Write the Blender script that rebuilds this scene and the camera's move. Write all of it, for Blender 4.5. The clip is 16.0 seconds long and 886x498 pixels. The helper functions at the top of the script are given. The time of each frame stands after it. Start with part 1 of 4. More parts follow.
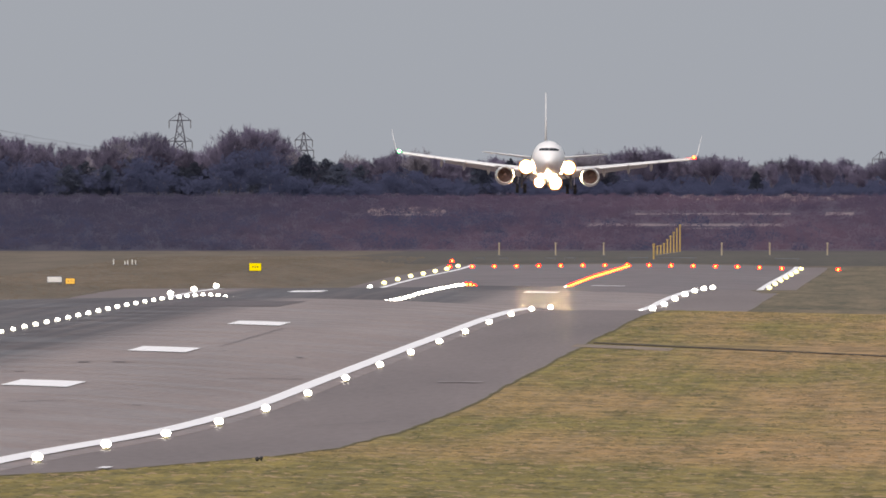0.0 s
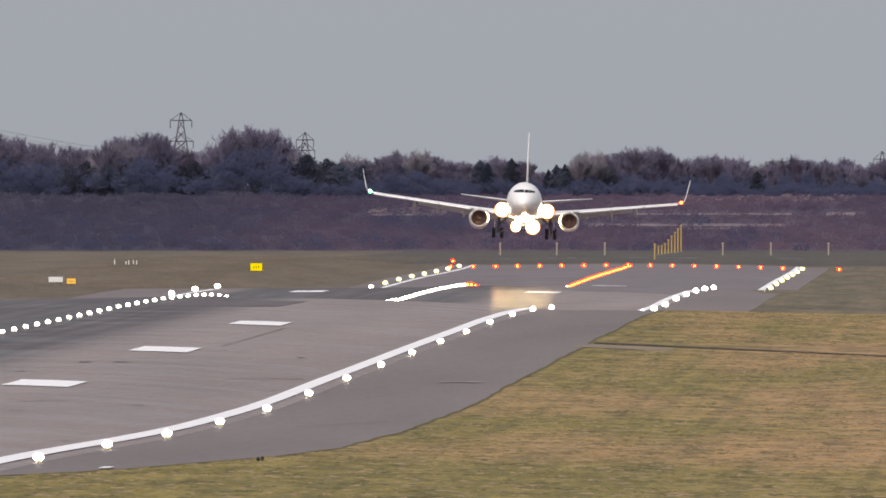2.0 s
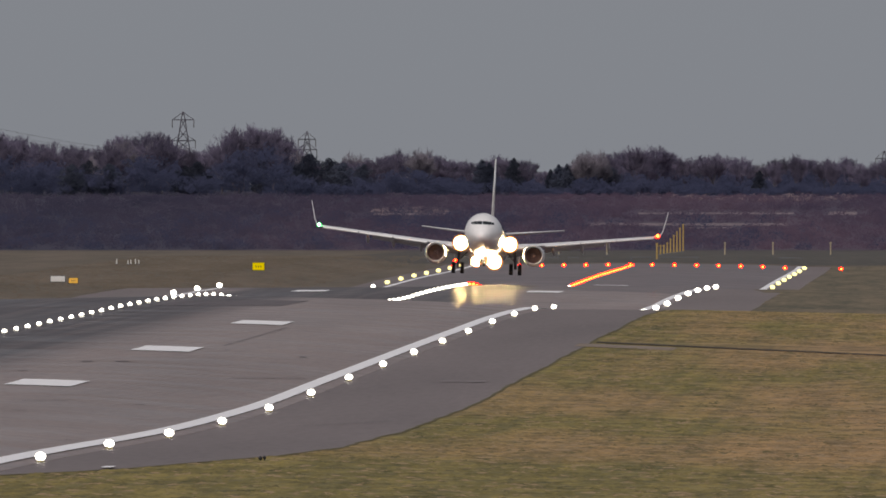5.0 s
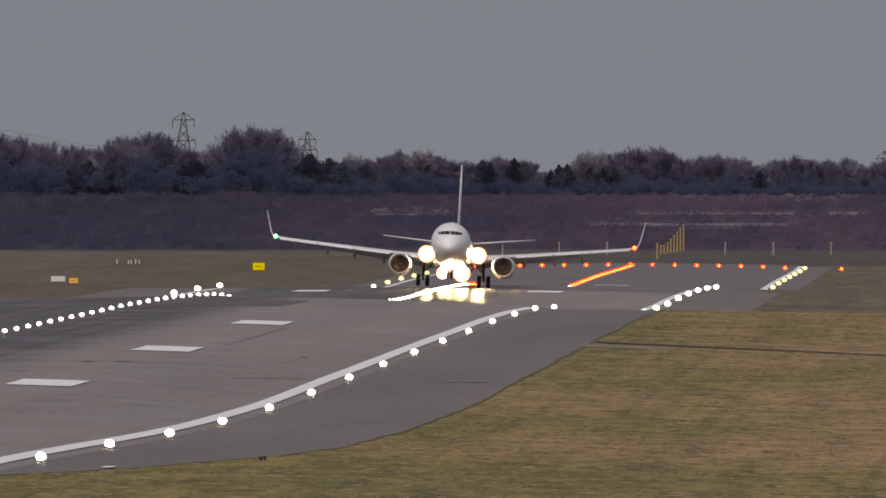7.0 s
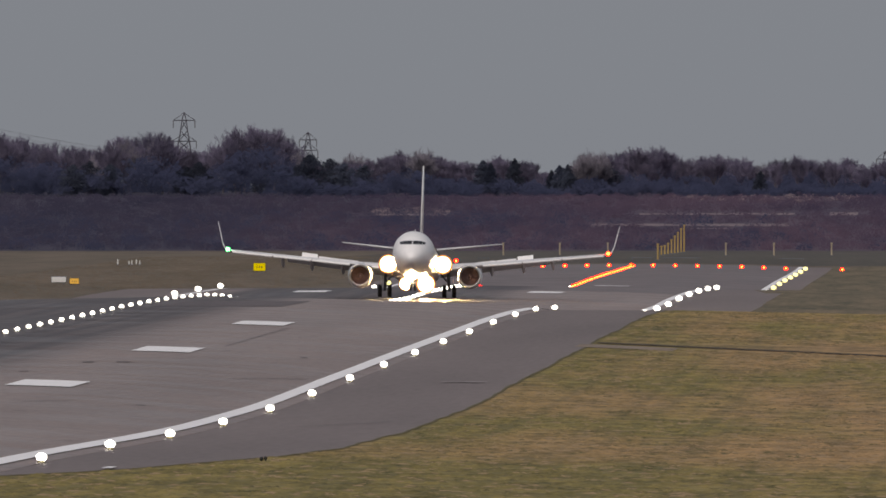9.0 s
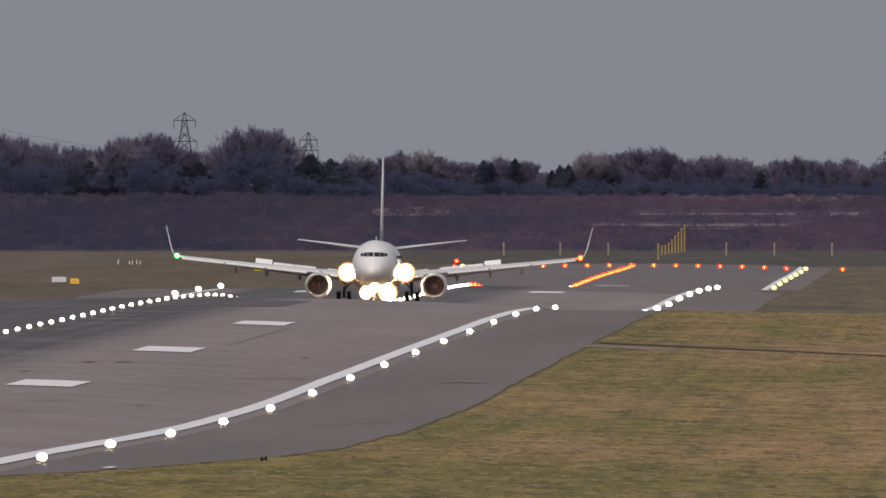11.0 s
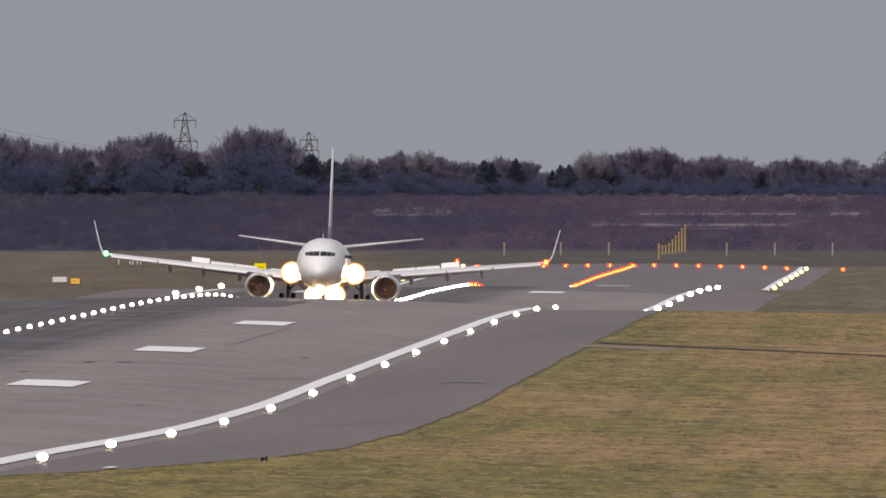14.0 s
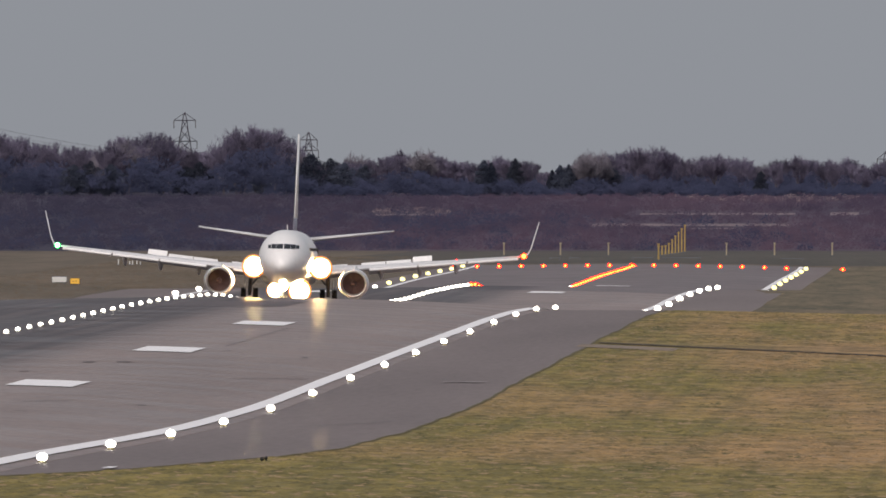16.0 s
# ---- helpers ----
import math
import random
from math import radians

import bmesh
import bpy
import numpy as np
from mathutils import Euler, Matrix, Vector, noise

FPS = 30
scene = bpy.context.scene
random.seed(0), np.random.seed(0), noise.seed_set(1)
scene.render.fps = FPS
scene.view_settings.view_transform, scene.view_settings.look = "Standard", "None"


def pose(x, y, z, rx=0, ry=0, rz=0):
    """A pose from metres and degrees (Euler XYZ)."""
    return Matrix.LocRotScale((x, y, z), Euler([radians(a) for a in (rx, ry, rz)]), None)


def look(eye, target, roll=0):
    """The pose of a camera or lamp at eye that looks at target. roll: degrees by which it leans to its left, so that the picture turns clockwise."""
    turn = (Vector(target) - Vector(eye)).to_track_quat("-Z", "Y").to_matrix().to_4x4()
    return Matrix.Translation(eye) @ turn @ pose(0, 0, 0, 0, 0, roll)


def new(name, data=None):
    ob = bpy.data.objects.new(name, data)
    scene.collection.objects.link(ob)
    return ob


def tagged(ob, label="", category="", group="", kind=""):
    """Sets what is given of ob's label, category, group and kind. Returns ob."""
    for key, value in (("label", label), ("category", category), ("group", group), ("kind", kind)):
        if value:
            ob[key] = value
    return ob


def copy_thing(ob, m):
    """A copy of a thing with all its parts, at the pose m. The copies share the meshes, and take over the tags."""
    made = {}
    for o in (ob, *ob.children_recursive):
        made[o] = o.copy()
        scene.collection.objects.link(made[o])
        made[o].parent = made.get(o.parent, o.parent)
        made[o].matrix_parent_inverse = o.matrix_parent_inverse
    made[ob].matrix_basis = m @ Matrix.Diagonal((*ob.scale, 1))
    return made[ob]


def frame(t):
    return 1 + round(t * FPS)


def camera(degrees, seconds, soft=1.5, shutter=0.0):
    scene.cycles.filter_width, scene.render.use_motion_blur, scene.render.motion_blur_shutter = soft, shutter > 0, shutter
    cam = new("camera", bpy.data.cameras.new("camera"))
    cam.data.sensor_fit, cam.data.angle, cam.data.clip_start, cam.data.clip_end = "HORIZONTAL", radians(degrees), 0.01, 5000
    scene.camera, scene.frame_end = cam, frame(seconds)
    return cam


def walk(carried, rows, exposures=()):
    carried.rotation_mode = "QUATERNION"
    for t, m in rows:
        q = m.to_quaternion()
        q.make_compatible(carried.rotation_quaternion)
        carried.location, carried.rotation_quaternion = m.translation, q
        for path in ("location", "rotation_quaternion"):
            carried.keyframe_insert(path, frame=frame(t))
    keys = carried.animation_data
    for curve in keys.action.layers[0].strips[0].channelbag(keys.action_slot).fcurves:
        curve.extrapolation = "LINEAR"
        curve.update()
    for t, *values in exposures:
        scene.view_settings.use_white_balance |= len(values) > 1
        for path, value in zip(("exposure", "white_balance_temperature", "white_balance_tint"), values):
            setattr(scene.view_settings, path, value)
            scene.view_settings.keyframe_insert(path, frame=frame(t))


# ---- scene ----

# ------------------------------------------------ camera
FOCAL = 43500.0            # a long telephoto, for a picture 1568 wide
EYE = (0.0, 0.0, 8.5)
cam = camera(2 * math.degrees(math.atan(784 / FOCAL)), 16.0, soft=1.7)


def aim(shift, lift=0.0):
    far = 3000.0
    return look(EYE, ((784 - 1878 - shift) / FOCAL * far, far, EYE[2] - (61 - lift) / FOCAL * far))


walk(cam, [(t, aim(s, l)) for t, s, l in (
    (0, -1.5, 0), (1.5, 0, 0), (2.5, 1, 0), (4, 3.3, -1), (7, 4.7, -1), (8.5, 5.6, 0),
    (11.5, 6.8, 0), (14, 7.5, 0), (16, 7, 0))],
    exposures=((0, 0.42), (1.5, 0.41), (2.5, 0.36), (3, 0.18), (4, -0.14), (7, -0.36), (9, -0.32), (11.5, -0.14), (12.5, 0.1), (13.5, 0.2), (14, 0.08), (15, -0.14), (16, 0.0)))

# ------------------------------------------------ light
SUN_ELEV, SUN_ROT = radians(42), radians(200)
world = bpy.data.worlds.new("overcast_dusk")
scene.world = world
world.use_nodes = True
wn, wl = world.node_tree.nodes, world.node_tree.links
sky = wn.new("ShaderNodeTexSky")
sky.sky_type, sky.sun_disc = "NISHITA", False
sky.sun_elevation, sky.sun_rotation = SUN_ELEV, SUN_ROT
sky.air_density, sky.dust_density = 1.0, 3.0
cloud = wn.new("ShaderNodeMixRGB")
cloud.inputs["Fac"].default_value = 0.86
cloud.inputs["Color2"].default_value = (3.05, 3.2, 3.56, 1)
wl.new(sky.outputs["Color"], cloud.inputs["Color1"])
wl.new(cloud.outputs["Color"], wn["Background"].inputs["Color"])
wn["Background"].inputs["Strength"].default_value = 0.1
sun = new("sun", bpy.data.lights.new("sun", "SUN"))
sun.data.energy, sun.data.angle, sun.data.color = 2.25, radians(60), (1, 0.885, 0.81)
sun.matrix_world = look((-25, -70, 67 + 8), (0, 0, 8))


# ------------------------------------------------ materials
def material(name, low, high, scale=1.0, rough=0.8, fine=8.0, bump=0.3, metal=0.0, stretch=(1, 1, 1),
             vary=0.0, detail=6.0, mid=0.5, coat=0.0, span=0.16, wet=0.1):
    """Noise at two scales between two colours, with fine relief, in metres of the object."""
    m = bpy.data.materials.new(name)
    m.use_nodes = True
    n, l = m.node_tree.nodes, m.node_tree.links
    b = n["Principled BSDF"]
    b.inputs["Roughness"].default_value, b.inputs["Metallic"].default_value = rough, metal
    b.inputs["Coat Weight"].default_value, b.inputs["Coat Roughness"].default_value = coat, wet
    co, mp = n.new("ShaderNodeNewGeometry"), n.new("ShaderNodeMapping")
    mp.inputs["Scale"].default_value = stretch
    l.new(co.outputs["Position"], mp.inputs["Vector"])
    big, small = n.new("ShaderNodeTexNoise"), n.new("ShaderNodeTexNoise")
    big.inputs["Scale"].default_value, big.inputs["Detail"].default_value = scale, detail
    small.inputs["Scale"].default_value, small.inputs["Detail"].default_value = scale * fine, 4
    for x in (big, small):
        l.new(mp.outputs["Vector"], x.inputs["Vector"])
    mix = n.new("ShaderNodeMath")
    mix.operation = "MULTIPLY_ADD"
    mix.inputs[1].default_value = 0.45
    l.new(small.outputs["Fac"], mix.inputs[0])
    half = n.new("ShaderNodeMath")
    half.operation = "MULTIPLY"
    half.inputs[1].default_value = 0.55
    l.new(big.outputs["Fac"], half.inputs[0])
    l.new(half.outputs[0], mix.inputs[2])
    ramp = n.new("ShaderNodeValToRGB")
    ramp.color_ramp.elements[0].position, ramp.color_ramp.elements[1].position = mid - span, mid + span
    ramp.color_ramp.elements[0].color, ramp.color_ramp.elements[1].color = (*low, 1), (*high, 1)
    l.new(mix.outputs[0], ramp.inputs["Fac"])
    out = ramp.outputs["Color"]
    if vary:
        info, hsv = n.new("ShaderNodeObjectInfo"), n.new("ShaderNodeHueSaturation")
        r = n.new("ShaderNodeMapRange")
        r.inputs["To Min"].default_value, r.inputs["To Max"].default_value = 1 - vary, 1 + vary
        l.new(info.outputs["Random"], r.inputs["Value"])
        l.new(r.outputs["Result"], hsv.inputs["Value"])
        l.new(out, hsv.inputs["Color"])
        out = hsv.outputs["Color"]
    l.new(out, b.inputs["Base Color"])
    if bump:
        bp = n.new("ShaderNodeBump")
        bp.inputs["Strength"].default_value, bp.inputs["Distance"].default_value = bump, 0.02
        l.new(small.outputs["Fac"], bp.inputs["Height"])
        l.new(bp.outputs["Normal"], b.inputs["Normal"])
    return m


def plain(name, colour, rough=0.5, metal=0.0, coat=0.0):
    return material(name, [c * 0.9 for c in colour], [min(1, c * 1.08) for c in colour], 1.5, rough, 9, 0.05, metal, coat=coat)


def glow(name, colour, strength):
    m = bpy.data.materials.new(name)
    m.use_nodes = True
    b = m.node_tree.nodes["Principled BSDF"]
    b.inputs["Base Color"].default_value = (*(0.3 * c for c in colour), 1)
    b.inputs["Specular IOR Level"].default_value = 0.0
    b.inputs["Emission Color"].default_value, b.inputs["Emission Strength"].default_value = (*colour, 1), strength
    return m


GRASS = material("grass", (0.128, 0.087, 0.032), (0.420, 0.262, 0.119), 0.26, 0.95, 6, 0.1, stretch=(1.5, 0.42, 1), mid=0.485, span=0.12)


def greener_patches(m, tint, mown):
    """Broad patches where living grass shows through the dead straw, a greener strip nearest the road, and faint mowing lines along the runway."""
    n, l = m.node_tree.nodes, m.node_tree.links
    b = n["Principled BSDF"]
    geo, sep = n.new("ShaderNodeNewGeometry"), n.new("ShaderNodeSeparateXYZ")
    l.new(geo.outputs["Position"], sep.inputs[0])

    def pattern(scale, at, detail, lo, hi):
        mp, tex, r = n.new("ShaderNodeMapping"), n.new("ShaderNodeTexNoise"), n.new("ShaderNodeMapRange")
        mp.inputs["Scale"].default_value, mp.inputs["Location"].default_value = (*scale, 0), (*at, 0)
        tex.inputs["Scale"].default_value, tex.inputs["Detail"].default_value = 1.0, detail
        l.new(geo.outputs["Position"], mp.inputs["Vector"])
        l.new(mp.outputs["Vector"], tex.inputs["Vector"])
        r.interpolation_type = "SMOOTHSTEP"
        r.inputs["From Min"].default_value, r.inputs["From Max"].default_value = lo, hi
        l.new(tex.outputs["Fac"], r.inputs["Value"])
        return r.outputs["Result"]

    def tinted(fac, colour):
        mix = n.new("ShaderNodeMixRGB")
        mix.blend_type = "MULTIPLY"
        mix.inputs["Color2"].default_value = (*colour, 1)
        l.new(fac, mix.inputs["Fac"])
        l.new(b.inputs["Base Color"].links[0].from_socket, mix.inputs["Color1"])
        l.new(mix.outputs["Color"], b.inputs["Base Color"])

    near = n.new("ShaderNodeMapRange")
    near.interpolation_type = "SMOOTHSTEP"
    for key, v in (("From Min", 780), ("From Max", 930), ("To Min", 0.95), ("To Max", 0.0)):
        near.inputs[key].default_value = v
    l.new(sep.outputs["Y"], near.inputs["Value"])
    add = n.new("ShaderNodeMath")
    add.use_clamp = True
    l.new(pattern((0.10, 0.006), (31.0, 7.0), 9, 0.40, 0.66), add.inputs[0])
    l.new(near.outputs["Result"], add.inputs[1])
    side, both = n.new("ShaderNodeMapRange"), n.new("ShaderNodeMath")
    for key, v in (("From Min", -27), ("From Max", -10), ("To Min", 0.42), ("To Max", -0.12)):
        side.inputs[key].default_value = v
    l.new(sep.outputs["X"], side.inputs["Value"])
    both.use_clamp = True
    l.new(add.outputs[0], both.inputs[0])
    l.new(side.outputs["Result"], both.inputs[1])
    tinted(both.outputs[0], tint)
    tinted(pattern((1.1, 0.0016), (3.0, 1.0), 3, 0.42, 0.62), mown)
    tinted(pattern((0.5, 0.16), (9.0, 4.0), 5, 0.60, 0.70), (0.72, 0.76, 0.72))


greener_patches(GRASS, (0.64, 0.80, 0.52), (0.82, 0.85, 0.87))
STRAW = material("pale_straw", (0.22, 0.155, 0.08), (0.36, 0.25, 0.14), 0.8, 0.95, 5, 0.1)
COARSE = material("dark_coarse_grass", (0.08, 0.072, 0.03), (0.15, 0.12, 0.055), 0.8, 0.95, 5, 0.1)
OLIVE_GRASS = material("olive_far_grass", (0.066, 0.060, 0.036), (0.185, 0.142, 0.086), 0.22, 0.95, 6, 0.2, stretch=(1.2, 0.10, 1), span=0.12)
DARK_GRASS = material("dark_rank_grass", (0.050, 0.046, 0.040), (0.092, 0.080, 0.066), 0.14, 0.95, 6, 0.2, stretch=(1.0, 0.12, 1))
# Far grass is greyed; the haze of distance is in its colour.
HAZED_GRASS = material("hazed_far_grass", (0.086, 0.070, 0.047), (0.158, 0.122, 0.090), 0.12, 0.95, 5, 0.2, stretch=(1.0, 0.1, 1))
ASPHALT = material("asphalt", (0.188, 0.142, 0.131), (0.288, 0.221, 0.202), 0.09, 0.55, 28, 0.0, stretch=(1.5, 0.08, 1), coat=0.05, wet=0.14)
SHOULDER = material("shoulder_asphalt", (0.134, 0.105, 0.102), (0.196, 0.155, 0.149), 0.08, 0.65, 28, 0.0, stretch=(1.5, 0.08, 1), coat=0.04, wet=0.15)


def worn_by_tyres(m, centre, reach, y0, y1):
    """Tyre rubber laid down in streaks along the touchdown zone, thinning out to both sides."""
    n, l = m.node_tree.nodes, m.node_tree.links
    b = n["Principled BSDF"]
    old = b.inputs["Base Color"].links[0].from_socket
    geo, sep = n.new("ShaderNodeNewGeometry"), n.new("ShaderNodeSeparateXYZ")
    l.new(geo.outputs["Position"], sep.inputs[0])

    def ramp(value, lo, hi, a, z):
        r = n.new("ShaderNodeMapRange")
        r.interpolation_type = "SMOOTHSTEP"
        for key, v in (("From Min", lo), ("From Max", hi), ("To Min", a), ("To Max", z)):
            r.inputs[key].default_value = v
        l.new(value, r.inputs["Value"])
        return r.outputs["Result"]

    def times(p, q):
        k = n.new("ShaderNodeMath")
        k.operation = "MULTIPLY"
        l.new(p, k.inputs[0])
        l.new(q, k.inputs[1])
        return k.outputs[0]

    x, y = sep.outputs["X"], sep.outputs["Y"]
    mask = times(times(ramp(x, centre - reach[0] - 3, centre - reach[0], 0, 1), ramp(x, centre + reach[1], centre + reach[1] + 5, 1, 0)),
                 times(ramp(y, y0, y0 + 260, 0, 1), ramp(y, y1 - 120, y1, 1, 0)))
    mp, streak = n.new("ShaderNodeMapping"), n.new("ShaderNodeTexNoise")
    mp.inputs["Scale"].default_value = (0.9, 0.006, 0)
    streak.inputs["Scale"].default_value, streak.inputs["Detail"].default_value = 1.0, 5
    l.new(geo.outputs["Position"], mp.inputs["Vector"])
    l.new(mp.outputs["Vector"], streak.inputs["Vector"])
    mask = times(mask, ramp(streak.outputs["Fac"], 0.3, 0.62, 0.72, 0.95))
    damp, dmap = n.new("ShaderNodeTexNoise"), n.new("ShaderNodeMapping")
    dmap.inputs["Scale"].default_value = (0.12, 0.10, 0)
    damp.inputs["Scale"].default_value, damp.inputs["Detail"].default_value = 1.0, 3
    l.new(geo.outputs["Position"], dmap.inputs["Vector"])
    l.new(dmap.outputs["Vector"], damp.inputs["Vector"])
    l.new(ramp(damp.outputs["Fac"], 0.42, 0.62, 0.03, 0.24), b.inputs["Coat Weight"])
    mix = n.new("ShaderNodeMixRGB")
    mix.inputs["Color2"].default_value = (0.046, 0.037, 0.042, 1)
    l.new(mask, mix.inputs["Fac"])
    l.new(ramp(mask, 0, 1, b.inputs["Roughness"].default_value, 0.7), b.inputs["Roughness"])
    l.new(old, mix.inputs["Color1"])
    l.new(mix.outputs["Color"], b.inputs["Base Color"])


worn_by_tyres(ASPHALT, -57.7, (17, 4), 960, 2700)
# Asphalt in a darker tone for the far stretch of the runway.
FAR_ASPHALT = material("darker_far_asphalt", (0.116, 0.087, 0.087), (0.166, 0.124, 0.122), 0.09, 0.55, 28, 0.0, stretch=(1.5, 0.08, 1), coat=0.05, wet=0.24)
worn_by_tyres(FAR_ASPHALT, -57.7, (17, 4), 1700, 2640)
RUBBER = material("tyre_rubber_film", (0.075, 0.060, 0.064), (0.125, 0.098, 0.098), 0.09, 0.6, 20, 0.0, stretch=(1.5, 0.08, 1))
PAINT = material("runway_paint", (0.86, 0.85, 0.87), (0.96, 0.95, 0.96), 0.5, 0.6, 10, 0.1)
EARTH = material("worn_earth", (0.155, 0.120, 0.135), (0.24, 0.19, 0.208), 0.1, 0.95, 9, 0.4, stretch=(1, 0.3, 1))
TRACK = material("worn_track", (0.17, 0.135, 0.10), (0.27, 0.21, 0.165), 0.3, 0.95, 5, 0.2, stretch=(1, 0.2, 1))
DRAIN_SHADE = material("drain_shade", (0.026, 0.021, 0.015), (0.075, 0.056, 0.036), 0.5, 0.95, 6, 0.3)
# Woodland colours are pushed towards blue: distance haze mixed into them.
BARK = material("bark", (0.07, 0.066, 0.09), (0.12, 0.11, 0.135), 0.4, 0.95, 8, 0.3, vary=0.25)
HAZED_TWIG = material("twigs", (0.084, 0.076, 0.126), (0.158, 0.138, 0.205), 0.12, 0.95, 8, 0.2, vary=0.25)
PALE_TWIG = material("birch_twigs", (0.15, 0.14, 0.175), (0.24, 0.22, 0.265), 0.2, 0.95, 8, 0.2, vary=0.2)
NEEDLE = material("evergreen", (0.024, 0.031, 0.056), (0.042, 0.050, 0.078), 0.2, 0.95, 8, 0.3, vary=0.2)
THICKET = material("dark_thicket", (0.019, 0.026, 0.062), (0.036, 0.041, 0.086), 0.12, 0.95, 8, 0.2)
HAZED_SCRUB = material("hazed_winter_scrub", (0.038, 0.030, 0.062), (0.090, 0.057, 0.088), 0.022, 0.95, 7, 0.1, stretch=(1, 0.3, 2.4), span=0.17)


def bluer_west(m, tint, x0, x1):
    """The colour turns darker and bluer towards the west."""
    n, l = m.node_tree.nodes, m.node_tree.links
    b = n["Principled BSDF"]
    geo, sep, r, mix = n.new("ShaderNodeNewGeometry"), n.new("ShaderNodeSeparateXYZ"), n.new("ShaderNodeMapRange"), n.new("ShaderNodeMixRGB")
    l.new(geo.outputs["Position"], sep.inputs[0])
    r.interpolation_type = "SMOOTHSTEP"
    r.inputs["From Min"].default_value, r.inputs["From Max"].default_value = x0, x1
    l.new(sep.outputs["X"], r.inputs["Value"])
    mix.inputs["Color2"].default_value = (1, 1, 1, 1)
    mix.inputs["Color1"].default_value = (*tint, 1)
    l.new(r.outputs["Result"], mix.inputs["Fac"])
    times = n.new("ShaderNodeMixRGB")
    times.blend_type = "MULTIPLY"
    times.inputs["Fac"].default_value = 1.0
    l.new(b.inputs["Base Color"].links[0].from_socket, times.inputs["Color1"])
    l.new(mix.outputs["Color"], times.inputs["Color2"])
    l.new(times.outputs["Color"], b.inputs["Base Color"])


bluer_west(HAZED_SCRUB, (0.50, 0.66, 0.76), -150, -85)
PYLON_STEEL = plain("dark_pylon_steel", (0.055, 0.052, 0.075), 0.7, 0.1)
STEEL = plain("galvanised_steel", (0.13, 0.14, 0.17), 0.6, 0.2)
CABLE = plain("cable", (0.10, 0.10, 0.115), 0.6)
MAST = material("yellow_mast_paint", (0.38, 0.26, 0.08), (0.52, 0.37, 0.13), 0.8, 0.7, 8, 0.1)
PALE_POST = plain("pale_post_paint", (0.40, 0.34, 0.24), 0.6)
WHITE_SIGN = plain("white_sign", (0.72, 0.72, 0.7), 0.5)
YELLOW_SIGN = glow("lit_yellow_sign", (1.0, 0.75, 0.0), 0.55)
AMBER_SIGN = glow("amber_sign", (1.0, 0.55, 0.10), 0.55)
BLACK = plain("black_marking", (0.02, 0.02, 0.02), 0.6)
FITTING = plain("lamp_fitting", (0.25, 0.22, 0.12), 0.5, 0.2)
LAMP_WHITE = glow("white_lamp", (1.0, 0.93, 0.80), 7)
LAMP_YELLOW = glow("pale_yellow_lamp", (1.0, 0.88, 0.36), 2.4)
LAMP_CORE = glow("red_lamp_core", (1.0, 0.40, 0.06), 6)
LAMP_RED = glow("red_lamp", (1.0, 0.005, 0.0004), 12)
SKIN = material("white_aircraft_paint", (0.84, 0.83, 0.83), (0.93, 0.92, 0.92), 0.35, 0.32, 9, 0.03, coat=0.3)
# Foot of the fin, darker than the rest of it.
FIN_BASE = plain("dark_fin_base", (0.17, 0.16, 0.21), 0.4, coat=0.2)
WING_GREY = material("grey_wing_paint", (0.62, 0.62, 0.64), (0.74, 0.74, 0.76), 0.5, 0.4, 9, 0.04)
BARE_METAL = material("bare_metal", (0.62, 0.62, 0.63), (0.8, 0.8, 0.8), 1.0, 0.28, 9, 0.03, metal=0.9)
DARK_METAL = material("fan_metal", (0.14, 0.085, 0.076), (0.22, 0.138, 0.122), 2.0, 0.5, 6, 0.1, metal=0.3)
TYRE = plain("tyre_rubber", (0.025, 0.024, 0.024), 0.85)
GLASS_DARK = plain("cockpit_glass", (0.02, 0.022, 0.028), 0.08)
LANDING = glow("landing_lamp", (1.0, 0.68, 0.32), 340)
# Glare round the landing lamps, painted as a bright and an orange ring.
LANDING_HALO_INNER = glow("landing_halo_inner", (1.0, 0.66, 0.28), 3.0)
LANDING_HALO_OUTER = glow("landing_halo_outer", (1.0, 0.40, 0.15), 0.75)
NAV_GREEN = glow("green_position_lamp", (0.04, 1.0, 0.16), 4)
NAV_CORE = glow("green_lamp_core", (0.8, 1.0, 0.85), 6)
NAV_RED = glow("red_position_lamp", (1.0, 0.014, 0.002), 9)


# ------------------------------------------------ mesh helpers
def mesh_object(name, verts, faces, mat, parent=None, smooth=False):
    me = bpy.data.meshes.new(name)
    me.from_pydata([tuple(v) for v in verts], [], faces)
    me.materials.append(mat)
    if smooth:
        me.polygons.foreach_set("use_smooth", [True] * len(me.polygons))
    me.update()
    ob = new(name, me)
    ob.parent = parent
    return ob


def part(name, bm, mat, parent, label="", smooth=False):
    me = bpy.data.meshes.new(name)
    bmesh.ops.recalc_face_normals(bm, faces=bm.faces)
    bm.to_mesh(me)
    bm.free()
    me.materials.append(mat)
    if smooth:
        me.polygons.foreach_set("use_smooth", [True] * len(me.polygons))
    ob = new(name, me)
    ob.parent = parent
    return tagged(ob, label)


def box(bm, centre, size, bevel=0.0, turn=None):
    g = bmesh.ops.create_cube(bm, size=1)
    m = Matrix.Translation(centre) @ (turn or Matrix.Identity(4)) @ Matrix.Diagonal((*size, 1))
    bmesh.ops.transform(bm, matrix=m, verts=g["verts"])
    if bevel:
        es = list({e for v in g["verts"] for e in v.link_edges})
        bmesh.ops.bevel(bm, geom=es, offset=bevel, segments=2, affect="EDGES", profile=0.5)
    return bm


